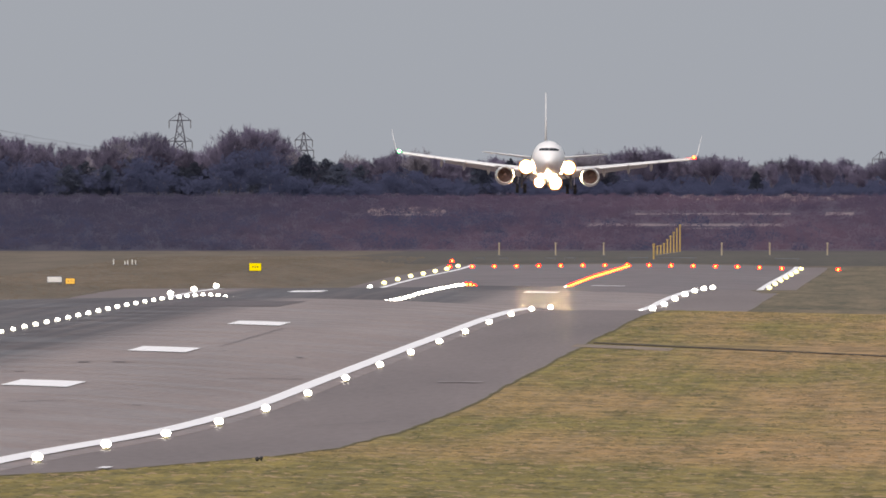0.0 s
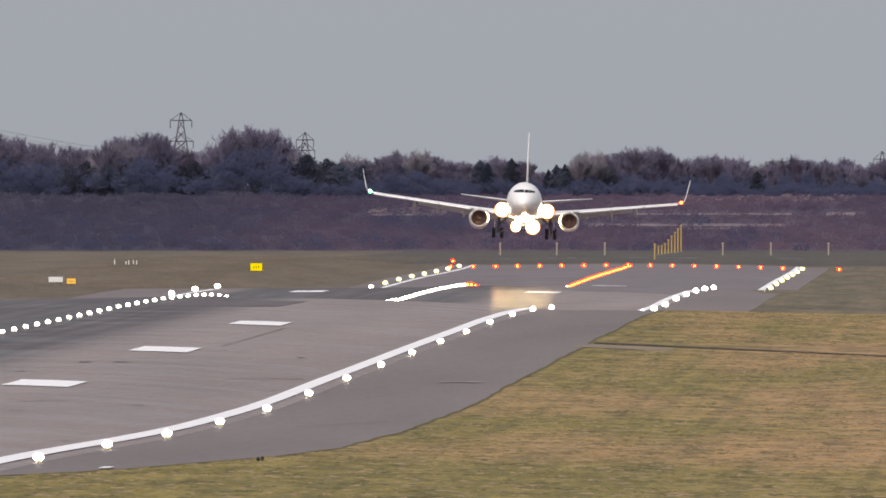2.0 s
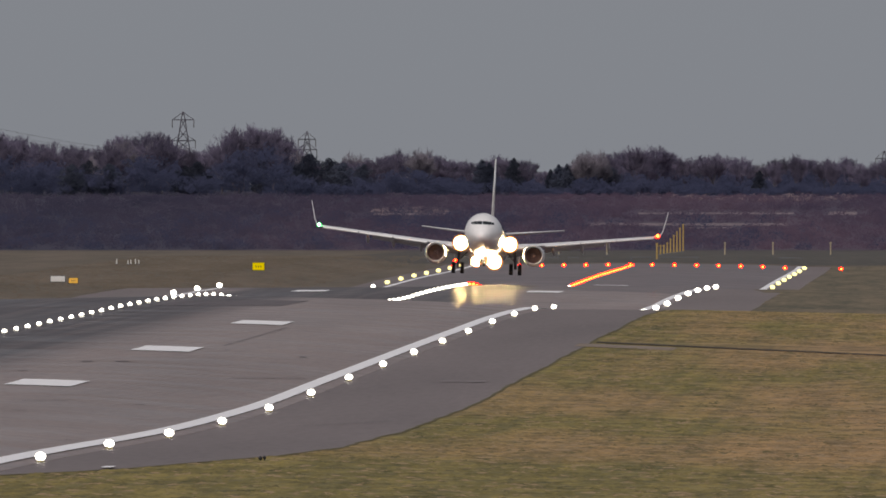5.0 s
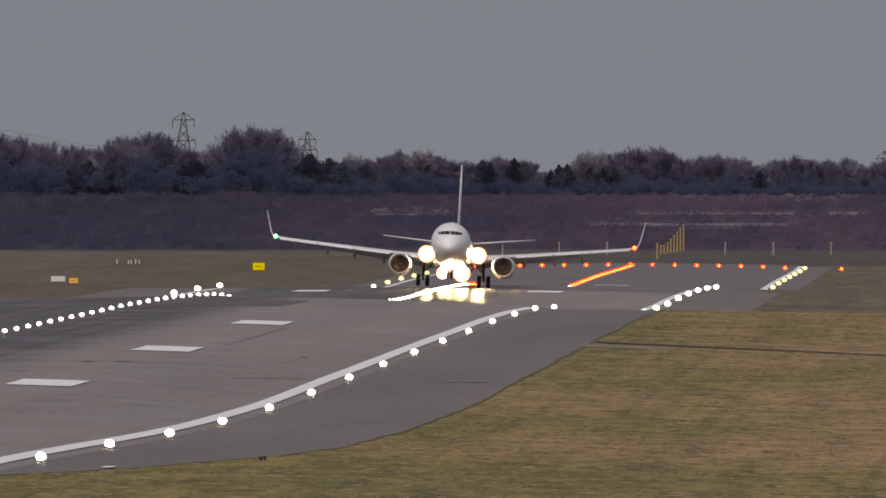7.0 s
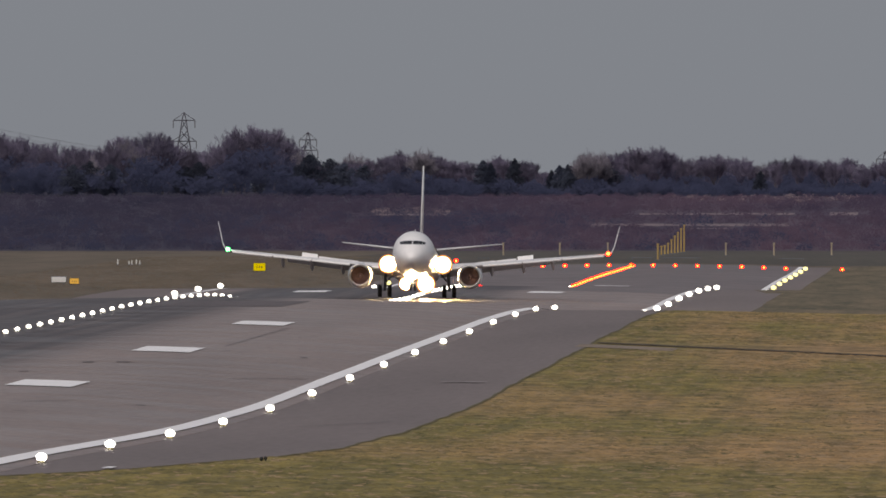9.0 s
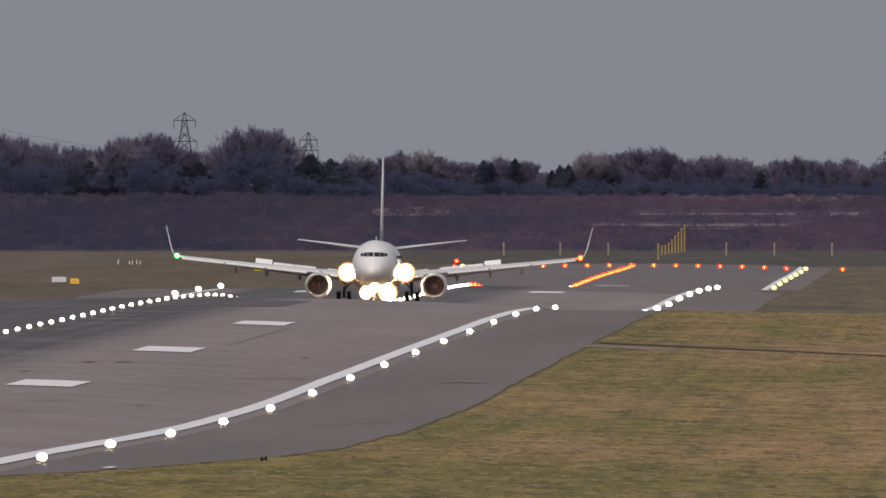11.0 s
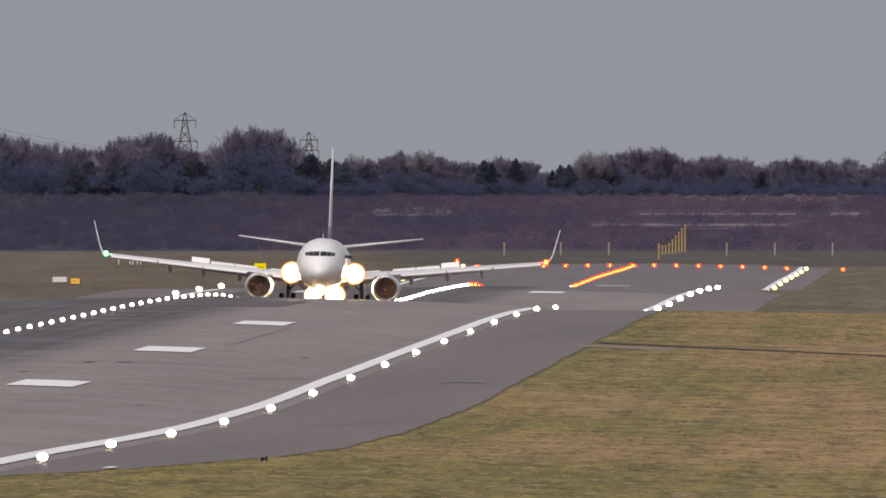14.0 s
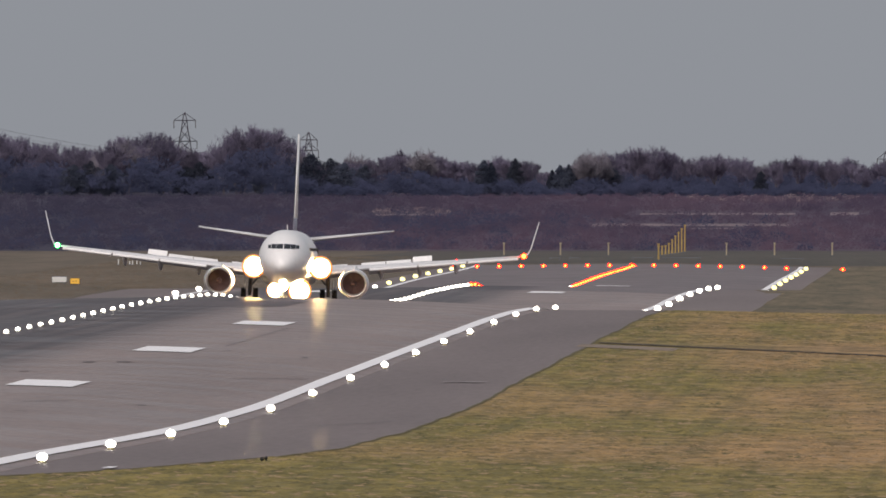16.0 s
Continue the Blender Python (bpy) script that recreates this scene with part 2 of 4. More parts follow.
def rod(bm, a, b, r0, r1=None, sides=8):
    a, b = Vector(a), Vector(b)
    d = b - a
    g = bmesh.ops.create_cone(bm, cap_ends=True, segments=sides, radius1=r0, radius2=r0 if r1 is None else r1, depth=d.length)
    m = Matrix.Translation((a + b) / 2) @ d.to_track_quat("Z", "Y").to_matrix().to_4x4()
    bmesh.ops.transform(bm, matrix=m, verts=g["verts"])
    return bm


def ball(bm, centre, r, u=12, v=8, squash=(1, 1, 1)):
    g = bmesh.ops.create_uvsphere(bm, u_segments=u, v_segments=v, radius=1)
    bmesh.ops.transform(bm, matrix=Matrix.Translation(centre) @ Matrix.Diagonal((r * squash[0], r * squash[1], r * squash[2], 1)), verts=g["verts"])
    return bm


def lathe(bm, rings, sides=32, axis_x=0.0, axis_z=0.0, cap=True):
    """Rings (y, radius_x, radius_z, centre_z) along Y, joined."""
    loops = []
    for y, rx, rz, cz in rings:
        loops.append([bm.verts.new((axis_x + rx * math.cos(a), y, axis_z + cz + rz * math.sin(a)))
                      for a in (2 * math.pi * i / sides for i in range(sides))])
    for p, q in zip(loops, loops[1:]):
        for i in range(sides):
            bm.faces.new((p[i], p[(i + 1) % sides], q[(i + 1) % sides], q[i]))
    if cap:
        bm.faces.new(loops[0])
        bm.faces.new(loops[-1])
    return bm


def slab(bm, sections, close=True):
    """Aerofoil sections joined: (place of the leading edge, chord, thickness, up vector)."""
    loops = []
    shape = ((0, 0.0), (0.03, 0.35), (0.12, 0.8), (0.3, 1.0), (0.6, 0.75), (1.0, 0.06), (1.0, -0.06), (0.6, -0.45), (0.3, -0.7), (0.12, -0.62), (0.03, -0.3))
    for le, chord, thick, up in sections:
        le, up = Vector(le), Vector(up).normalized()
        loops.append([bm.verts.new(le + Vector((0, c * chord, 0)) + up * (h * thick / 2)) for c, h in shape])
    n = len(shape)
    for p, q in zip(loops, loops[1:]):
        for i in range(n):
            bm.faces.new((p[i], p[(i + 1) % n], q[(i + 1) % n], q[i]))
    if close:
        bm.faces.new(loops[0])
        bm.faces.new(loops[-1])
    return bm


# ------------------------------------------------ lie of the land
CENTRE_X, EDGE, SHOULDER_W = -57.7, 23.0, 8.0
RUNWAY_END = 3335.0
CROWN = ((-500, 1.2), (600, 1.2), (833, 1.02), (1000, 0.70), (1073, 0.78), (1193, 1.3), (1338, 1.97), (1442, 2.43), (1533, 2.83),
         (1605, 2.98), (1640, 2.98), (1680, 2.84), (1720, 2.45), (1782, 1.96), (1860, 1.4), (1960, 1.0), (2050, 0.88), (2140, 0.94), (2206, 1.22),
         (2286, 1.46), (2360, 1.56), (2395, 1.54), (2410, 1.44), (2428, 1.18), (2455, 0.95), (2520, 0.6), (2600, 0.2), (2750, -0.3), (2850, -0.2), (2908, 0.06), (3031, 0.62),
         (3281, 1.48), (3400, 2.2), (3460, 2.6), (3740, 2.8), (3800, 5.2), (3900, 8.7), (4000, 11.6), (4110, 12.2), (4300, 9.0), (4600, 0.0), (6000, -4.0))
FALL_RIGHT = ((-500, 1.0), (833, 1.0), (1500, 0.95), (1640, 0.92), (1800, 1.1), (2155, 0.62), (2395, 0.54), (2410, 0.46), (2428, 0.21), (2455, 0.03), (2500, 0.5), (2530, 0.6), (2900, 0.72), (3300, 0.60), (3450, 0.0), (6000, 0.0))
FALL_LEFT = ((-500, 0.4), (1600, 0.4), (2100, 0.55), (2165, 0.42), (2212, 0.12), (2330, 0.1), (2375, 0.85), (2500, 1.0), (2900, 0.12), (3300, 0.22), (3450, 0.0), (6000, 0.0))


def curve_through(knots):
    """A smooth monotone-tangent curve through the knots."""
    ks = np.array(knots, float)
    x, y = ks[:, 0], ks[:, 1]
    h, d = np.diff(x), np.diff(y) / np.diff(x)
    m = np.zeros(len(x))
    m[1:-1] = np.where(d[:-1] * d[1:] > 0, 2 * d[:-1] * d[1:] / (d[:-1] + d[1:] + 1e-12), 0)

    def at(q):
        q = np.clip(np.asarray(q, float), x[0], x[-1])
        i = np.clip(np.searchsorted(x, q) - 1, 0, len(h) - 1)
        s = (q - x[i]) / h[i]
        return ((1 + 2 * s) * (1 - s) ** 2 * y[i] + s * (1 - s) ** 2 * h[i] * m[i]
                + s * s * (3 - 2 * s) * y[i + 1] + s * s * (s - 1) * h[i] * m[i + 1])
    return at


crown, fall_right, fall_left = curve_through(CROWN), curve_through(FALL_RIGHT), curve_through(FALL_LEFT)


def camber(u, y):
    s = np.clip((np.asarray(y, float) - 1420) / 130, 0, 1)
    return (1 - s) * u ** 3 + s * (0.5 * u + 0.5 * u ** 4)


def ground_z(x, y):
    u = (np.asarray(x, float) - CENTRE_X) / EDGE
    z = crown(y) - np.where(u > 0, fall_right(y) * camber(np.clip(u, 0, 1), y), fall_left(y) * np.clip(-u, 0, 1))
    z = z - 0.02 * np.clip(np.asarray(x, float) + 27, 0, 25) * np.clip((3300 - np.asarray(y, float)) / 300, 0, 1)
    rise = np.clip((np.asarray(y, float) - 1950) / 200, 0, 1) * np.clip((3440 - np.asarray(y, float)) / 120, 0, 1)
    return z + 0.1 * np.clip(-88.9 - np.asarray(x, float), 0, 12) * rise


ROWS = np.concatenate([np.arange(-500, 600, 50), np.arange(600, 4200, 10), np.arange(4200, 5001, 50)])


def sheet(name, columns, mat, lift, y0=-1e9, y1=1e9, label="", kind="structure", rows=None, skew=0.0):
    ys = np.array([y for y in (ROWS if rows is None else rows) if y0 <= y <= y1], float)
    if rows is None:
        ys = np.unique(np.concatenate([ys, [v for v in (y0, y1) if abs(v) < 1e6]]))
    xs = np.array(columns, float)
    gx, gy = np.meshgrid(xs, ys)
    gy = gy + skew * (gx - xs[0])
    gz = ground_z(gx, gy) + lift
    n = len(xs)
    verts = np.stack([gx, gy, gz], -1).reshape(-1, 3).tolist()
    faces = [(r * n + c, r * n + c + 1, (r + 1) * n + c + 1, (r + 1) * n + c) for r in range(len(ys) - 1) for c in range(n - 1)]
    return tagged(mesh_object(name, verts, faces, mat, smooth=True), label, kind=kind)


COLUMNS = sorted({*(CENTRE_X + np.linspace(-EDGE, EDGE, 13)).tolist(), -3000, -1200, -500, -260, -180, -140, -120, -110, -100, CENTRE_X - EDGE - SHOULDER_W, CENTRE_X - EDGE, CENTRE_X,
                  CENTRE_X + EDGE, CENTRE_X + EDGE + SHOULDER_W, -20, -10, -2, 10, 40, 120, 400, 1200, 3000})
tagged(sheet("ground", COLUMNS, GRASS, 0.0), "patchy olive and straw coloured winter grass airfield", "ground")
sheet("runway", CENTRE_X + np.linspace(-EDGE, EDGE, 13), ASPHALT, 0.05, 780, 2296, "grey weathered asphalt runway with a low hump")

sheet("runway_far", CENTRE_X + np.linspace(-EDGE, EDGE, 13), FAR_ASPHALT, 0.05, 2296, RUNWAY_END, "darker asphalt at the far end of the runway")


def shoulder(name, side, inner, outer):
    """A strip of asphalt with a ragged grass edge."""
    ys = np.arange(700, RUNWAY_END + 1, 5.0)
    verts, faces = [], []
    for i, y in enumerate(ys):
        rag = 0.35 * noise.noise((y * 0.011, side * 3.1, 0)) + 0.16 * noise.noise((y * 0.07, side * 7.7, 0))
        w = float(np.interp(y, [700, 790, 812, 831, 865, 910, 2330, 2480], (*outer, outer[-1], outer[-1] - 4.2))) + rag
        for s in (0.0, 0.5, 1.0):
            x = CENTRE_X + side * (inner + (max(w, inner + 0.1) - inner) * s)
            verts.append((x, float(y), float(ground_z(x, y)) + 0.045 - 0.035 * (s == 1.0)))
        if i:
            for c in (0, 1):
                a = (i - 1) * 3 + c
                faces.append((a, a + 1, a + 4, a + 3))
    # Narrow dark raised strip along the outer edge.
    lip_v, lip_f = [], []
    for i in range(int((1720 - ys[0]) / 5)):
        x, y, z = verts[3 * i + 2]
        for dx, dz in ((-0.03, 0.010), (0.0, 0.022), (0.05, 0.022), (0.14, 0.006)):
            lip_v.append((x + side * dx, y, z + dz * (0.75 + 0.5 * noise.noise((y * 0.13, side * 2.0, 4.0)))))
        if i:
            for c in range(3):
                a = (i - 1) * 4 + c
                lip_f.append((a, a + 1, a + 5, a + 4))
    tagged(mesh_object(name.replace("shoulder", "verge"), lip_v, lip_f, COARSE, smooth=True), "narrow dark raised lip along the asphalt edge", kind="structure")
    tagged(mesh_object(name, verts, faces, SHOULDER, smooth=True), "grey asphalt runway shoulder with a ragged grass edge", kind="structure")


shoulder("shoulder_east", 1, EDGE, (17, 23.2, 26.4, 27.6, 29.9, 31.0))
shoulder("shoulder_west", -1, EDGE, (31, 31, 31, 31, 31, 31))
LINE_X = EDGE - 1.05
for side in (1, -1):
    sheet("edge_line_east" if side > 0 else "edge_line_west", sorted((CENTRE_X + side * (LINE_X - 0.30), CENTRE_X + side * (LINE_X + 0.38))), PAINT, 0.075, 780, RUNWAY_END,
          "white painted runway edge line")


def runway_mark(x0, x1, y0, y1):
    ob = sheet("touchdown_mark", np.linspace(x0, x1, 3), PAINT, 0.08, rows=np.linspace(y0, y1, 5), label="white painted touchdown bar on the runway")
    tagged(ob, "white painted touchdown bar on the runway", "runway marking", "touchdown bars", "structure")


for y in (953, 1103, 1253, 1403):
    runway_mark(-47.6, -44.6, y, y + 22.5)
for x in (-49.3, -70.9):
    runway_mark(x, x + 3.1, 2253, 2275.5)
sheet("far_runway_line", (-55.5, -53.5, -51.5), PAINT, 0.08, rows=(2905, 2911), label="thin white painted line across the far runway")
sheet("tyre_patch", np.linspace(-56.5, -49.0, 9), RUBBER, 0.066, rows=np.linspace(1520, 1578, 7), label="patch of asphalt blackened by tyre rubber", skew=2.6)
sheet("far_field_west", [c for c in COLUMNS if -500 <= c <= CENTRE_X - EDGE - SHOULDER_W], HAZED_GRASS, 0.02, 1900, 3750, "dull grey-green winter grass beyond the hump")
sheet("far_field_east", [c for c in COLUMNS if CENTRE_X + EDGE + SHOULDER_W <= c <= 400], OLIVE_GRASS, 0.02, 2430, 3750, "dull grey-green winter grass beyond the hump")
sheet("far_field_olive", [c for c in COLUMNS if CENTRE_X + EDGE + SHOULDER_W <= c <= 400], OLIVE_GRASS, 0.02, 1900, 2430, "olive-brown winter grass beyond the hump")
sheet("far_field_verge", CENTRE_X + EDGE + np.array((3.2, 4.5, 6.2, SHOULDER_W)), OLIVE_GRASS, 0.024, 2340, RUNWAY_END, "dull grass along the narrow far shoulder")
sheet("far_field_verge_west", CENTRE_X - EDGE - np.array((SHOULDER_W, 6.2, 4.5, 3.2)), HAZED_GRASS, 0.024, 2340, RUNWAY_END, "dull grass along the narrow far shoulder")
sheet("far_field_end", [c for c in COLUMNS if CENTRE_X - EDGE - SHOULDER_W <= c <= CENTRE_X + EDGE + SHOULDER_W], HAZED_GRASS, 0.02, RUNWAY_END, 3750, "dull grey-green winter grass past the runway end")
PALE_EDGE = material("pale_edge", (0.24, 0.21, 0.21), (0.31, 0.28, 0.28), 0.8, 0.8, 6, 0.0)
TAR = material("tar_seam", (0.05, 0.047, 0.05), (0.085, 0.08, 0.082), 0.5, 0.6, 6, 0.0)
seam_rng = random.Random(11)
for x, y, w, d in ((-47.9, 1197, 0.5, 2.6), (-46.4, 1201, 0.6, 2.4), (-49.2, 1155, 0.4, 1.6), (-39.8, 1053, 0.35, 1.6), (-39.2, 1260, 0.3, 2.5), (-42.9, 1002, 0.5, 1.2), (-36.9, 905, 0.3, 1.0)):
    sheet("tar_seam", (x, x + w / 2, x + w), TAR, 0.072, rows=(y, y + d), label="short dark tar repair on the asphalt", skew=3.0)
for x0, x1, y in ((-39.4, -36.5, 1164), (-44.2, -42.6, 1041), (-31.5, -28.2, 1010)):
    sheet("tar_seam", np.linspace(x0, x1, 7), TAR, 0.072, rows=(y, y + 0.9), label="thin dark joint across the asphalt", skew=7.3)
for _ in range(16):
    x, y = seam_rng.uniform(-56, -28), seam_rng.uniform(850, 1600)
    sheet("tar_seam", (x, x + seam_rng.uniform(0.08, 0.3)), TAR, 0.072, rows=(y, y + seam_rng.uniform(0.5, 1.4)), label="small dark tar spot on the asphalt")
sheet("tar_seam", (-44.02, -43.99, -43.96), TAR, 0.072, rows=np.linspace(1288, 1391, 14), label="long thin dark joint along the asphalt")
sheet("shoulder_dash", np.linspace(-30.2, -28.0, 5), PALE_EDGE, 0.075, rows=(1191, 1193.5), label="thin pale line across the shoulder")
sheet("service_track", (-27.2, -26, -24.5, -23, -21.5), TRACK, 0.03, rows=(1366, 1374, 1382), label="short pale worn track beside the drain", skew=-2.4)
# No hollow here: the drain's shade is painted as a flat dark strip.
sheet("drain_shade_strip", (-26.4, -24, -20, -15, -10, -5, 0, 6), DRAIN_SHADE, 0.035, rows=(1387, 1390, 1393), label="flat dark strip painting the shade in a drain across the grass", skew=-2.4)
sheet("rank_grass", [c for c in COLUMNS if -101 <= c <= 400], DARK_GRASS, 0.03, RUNWAY_END + 15, 3749, "dark rank grass below the scrub bank")
sheet("dark_verge", [c for c in COLUMNS if -180 <= c <= -95], COARSE, 0.04, 2345, 2440, "darker unmown grass behind the signs")


# ------------------------------------------------ runway lights
def lamp_thing(name, lamp, label, category, group, r=0.2, height=0.13, glare_core=None):
    base = new(name)
    part("base", rod(bmesh.new(), (0, 0, 0), (0, 0, 0.08), 0.16, 0.12, 10), FITTING, base)
    part("stem", rod(bmesh.new(), (0, 0, 0.07), (0, 0, height - 0.02), 0.035, sides=6), FITTING, base)
    part("lens", ball(bmesh.new(), (0, 0, height + r * 0.4), r, 12, 8, (1, 1, 0.78)), lamp, base, "glowing lens", True)
    # A yellow ball before the lens paints its overexposed centre.
    if glare_core:
        part("glare_core", ball(bmesh.new(), (0, -r * 0.85, height + r * 0.4), r * 0.48, 10, 6), glare_core, base, "yellow ball painting the lamp's overexposed centre", True)
    return tagged(base, label, category, group)


def flush_lamp(name, lamp, label, category, group, r=0.155, glare_core=None):
    base = new(name)
    part("rim", rod(bmesh.new(), (0, 0, 0), (0, 0, 0.05), 0.2, 0.16, 12), FITTING, base)
    part("lens", ball(bmesh.new(), (0, 0, 0.07), r, 10, 6, (1, 1, 0.9)), lamp, base, "glowing lens", True)
    # The burnt-out centre of the lens, painted as a ball in front.
    if glare_core:
        part("glare_core", ball(bmesh.new(), (0, -r * 0.85, 0.08), r * 0.5, 10, 6), glare_core, base, "yellow ball painting the lamp's overexposed centre", True)
    return tagged(base, label, category, group)


def on_ground(x, y, lift=0.05):
    return pose(x, y, float(ground_z(x, y)) + lift)


def place_all(thing, spots):
    thing.matrix_basis = spots[0]
    for m in spots[1:]:
        copy_thing(thing, m)


edge_white, edge_yellow, centre_white, centre_red = [], [], [], []
for k in range(0, 42):
    for side in (1, -1):
        y = 60 * (13.89 + k)
        (edge_yellow if y > 2880 else edge_white).append(on_ground(CENTRE_X + side * EDGE + (0.55 if side < 0 and y < 2600 else 0), y))
for k in range(0, 134):
    y = 60 * 22.311 + 15 * k - 15
    if y < 3300:
        (centre_red if y > 2880 or 2380 < y < 2520 else centre_white).append(on_ground(CENTRE_X, y, 0.06))
place_all(lamp_thing("edge_light", LAMP_WHITE, "lit white elevated runway edge light", "runway light", "runway edge lights", 0.19), edge_white[:38])
# Far lamps get enlarged lenses that stand in for their glare.
place_all(lamp_thing("edge_light", LAMP_WHITE, "lit white runway edge light beyond the hump, lens enlarged for glare", "runway light", "far runway edge lights", 0.29), edge_white[38:])
place_all(lamp_thing("edge_light", LAMP_YELLOW, "lit pale yellow elevated runway edge light", "runway light", "yellow runway edge lights", 0.32), edge_yellow)
near_count = sum(1 for m in centre_white if m.translation.y < 1900)
place_all(flush_lamp("centreline_light", LAMP_WHITE, "lit white flush runway centreline light", "runway light", "white centreline lights"), centre_white[:near_count])
place_all(flush_lamp("centreline_light", LAMP_WHITE, "lit white runway centreline light beyond the hump", "runway light", "far white centreline lights", 0.21), centre_white[near_count:])
place_all(flush_lamp("centreline_light", LAMP_RED, "lit red flush runway centreline light", "runway light", "red centreline lights", 0.27, LAMP_CORE), centre_red)
place_all(lamp_thing("end_light", LAMP_RED, "lit red runway end light", "runway light", "red runway end lights", 0.29, 0.10, LAMP_CORE),
          [on_ground(CENTRE_X - 0.2 + 2.955 * i, 3285) for i in range(-7, 8)] + [on_ground(CENTRE_X + 28.0, 3285), on_ground(CENTRE_X - 23.9, 3285), on_ground(CENTRE_X - 25.7, 3370)])


# ------------------------------------------------ woods and scrub beyond the runway
def prism(vs, fs, a, b, r0, r1):
    d = b - a
    side = d.orthogonal().normalized()
    other = d.cross(side).normalized()
    n = len(vs)
    for p, r in ((a, r0), (b, r1)):
        for k in range(3):
            w = 2 * math.pi * k / 3
            vs.append(p + side * (r * math.cos(w)) + other * (r * math.sin(w)))
    for k in range(3):
        fs.append((n + k, n + (k + 1) % 3, n + 3 + (k + 1) % 3, n + 3 + k))


def bare_tree(rng, height, spread, twig_mat, label):
    """A leafless tree of unit place: trunk with limbs, and a crown of fine twigs."""
    tv, tf, cv, cf = [], [], [], []

    middle, wide, high = height * 0.44, height * 0.30 * (0.75 + 0.35 * spread), height * 0.44

    def grow(a, way, length, r, depth):
        b = a + way * length
        while length > 0.15 and depth and (b.x * b.x + b.y * b.y) / wide ** 2 + ((b.z - middle) / high) ** 2 > rng.uniform(0.85, 1.1):
            length *= 0.7
            b = a + way * length
        prism(tv if depth < 2 else cv, tf if depth < 2 else cf, a, b, r, r * 0.62)
        if depth == 4:
            return
        for _ in range((9, 7, 6, 5)[depth]):
            s = rng.uniform(0.18 if depth == 0 else 0.35, 1.0)
            lean = Vector((rng.gauss(0, 1), rng.gauss(0, 1), rng.gauss(0, 0.5))) * (0.55 * spread if depth == 0 else 0.5)
            w = (way + lean + Vector((0, 0, 0.38))).normalized()
            grow(a + (b - a) * s, w, length * rng.uniform(0.5, 0.78), max(r * 0.5, 0.028), depth + 1)

    grow(Vector((0, 0, -0.3)), Vector((0, 0, 1)), height * 0.36, height * 0.018, 0)
    tops = sorted(p.z for p in cv)
    fit = 0.785 * height / tops[int(len(tops) * 0.992)]
    tv, cv = [p * fit for p in tv], [p * fit for p in cv]
    tree = new("tree")
    mesh_object("trunk", tv, tf, BARK, tree)
    mesh_object("crown", cv, cf, twig_mat, tree)
    return tagged(tree, label, "tree", "trees behind the airfield")


def leaf_cloud(rng, centre, radii, count, size, even=0.0):
    """Many small three-cornered clumps spread through an uneven mass."""
    p = rng.normal(0, 1, (count, 3))
    p /= np.linalg.norm(p, axis=1, keepdims=True)
    p *= rng.uniform(0.35, 1, (count, 1)) ** 0.5 * np.array(radii) * rng.uniform(0.75, 1.1, (count, 1))
    p += np.array(centre)
    d = rng.normal(0, size, (count, 3, 3))
    if even:
        d[:, :, 1] = d[:, :, 1] * (1 - even) + even * 0.7 * d[:, :, 2]
    return (p[:, None, :] + d).reshape(-1, 3)


def evergreen(rng, height, width, pointed):
    tree = new("evergreen_tree")
    tv, tf = [], []
    prism(tv, tf, Vector((0, 0, -0.3)), Vector((0, 0, height * 0.8)), 0.22, 0.05)
    mesh_object("trunk", tv, tf, BARK, tree)
    clouds = []
    for i in range(26):
        s = (i + 0.5) / 26
        r = width * ((1 - s) ** 0.5 if pointed else math.sqrt(max(0.02, 1 - (2 * s - 0.85) ** 2 / 1.35)))
        a = rng.uniform(0, 6.28)
        clouds.append(leaf_cloud(rng, (r * 0.45 * math.cos(a), r * 0.45 * math.sin(a), height * (0.1 + 0.9 * s)), (r * 0.75, r * 0.75, height * 0.08), 190, 0.2, 0.5))
    v = np.concatenate(clouds)
    mesh_object("crown", v.tolist(), [(i, i + 1, i + 2) for i in range(0, len(v), 3)], NEEDLE, tree)
    return tagged(tree, "dark evergreen tree in the wood behind the airfield", "tree", "evergreen trees")


def across(px, y):
    """The sideways place, at distance y, of a bearing given in 1568ths of the view's width."""
    return (px - 1878) / FOCAL * y


rng = random.Random(5)
nrng = np.random.default_rng(5)
kinds = [bare_tree(random.Random(20 + i), 10, (0.8, 1.2, 1.0, 1.4, 0.7, 1.1)[i], HAZED_TWIG, "leafless grey-brown winter tree in the wood") for i in range(6)]
pale = bare_tree(random.Random(31), 10, 0.7, PALE_TWIG, "pale leafless birch in the wood")
used = set()
SKYLINE = ((-120, 250), (0, 247), (60, 255), (110, 266), (180, 266), (215, 250), (250, 240), (290, 248), (320, 272), (365, 272), (390, 245), (430, 224),
           (480, 232), (505, 250), (525, 280), (600, 290), (620, 272), (660, 288), (690, 268), (740, 270), (780, 280), (830, 292), (880, 276), (935, 290),
           (960, 306), (1000, 300), (1040, 272), (1080, 278), (1130, 264), (1170, 268), (1200, 284), (1250, 280), (1300, 280), (1335, 298), (1400, 278),
           (1440, 288), (1480, 280), (1530, 298), (1568, 284), (1700, 280))


def skyline(px):
    return float(np.interp(px, [p for p, _ in SKYLINE], [q for _, q in SKYLINE]))


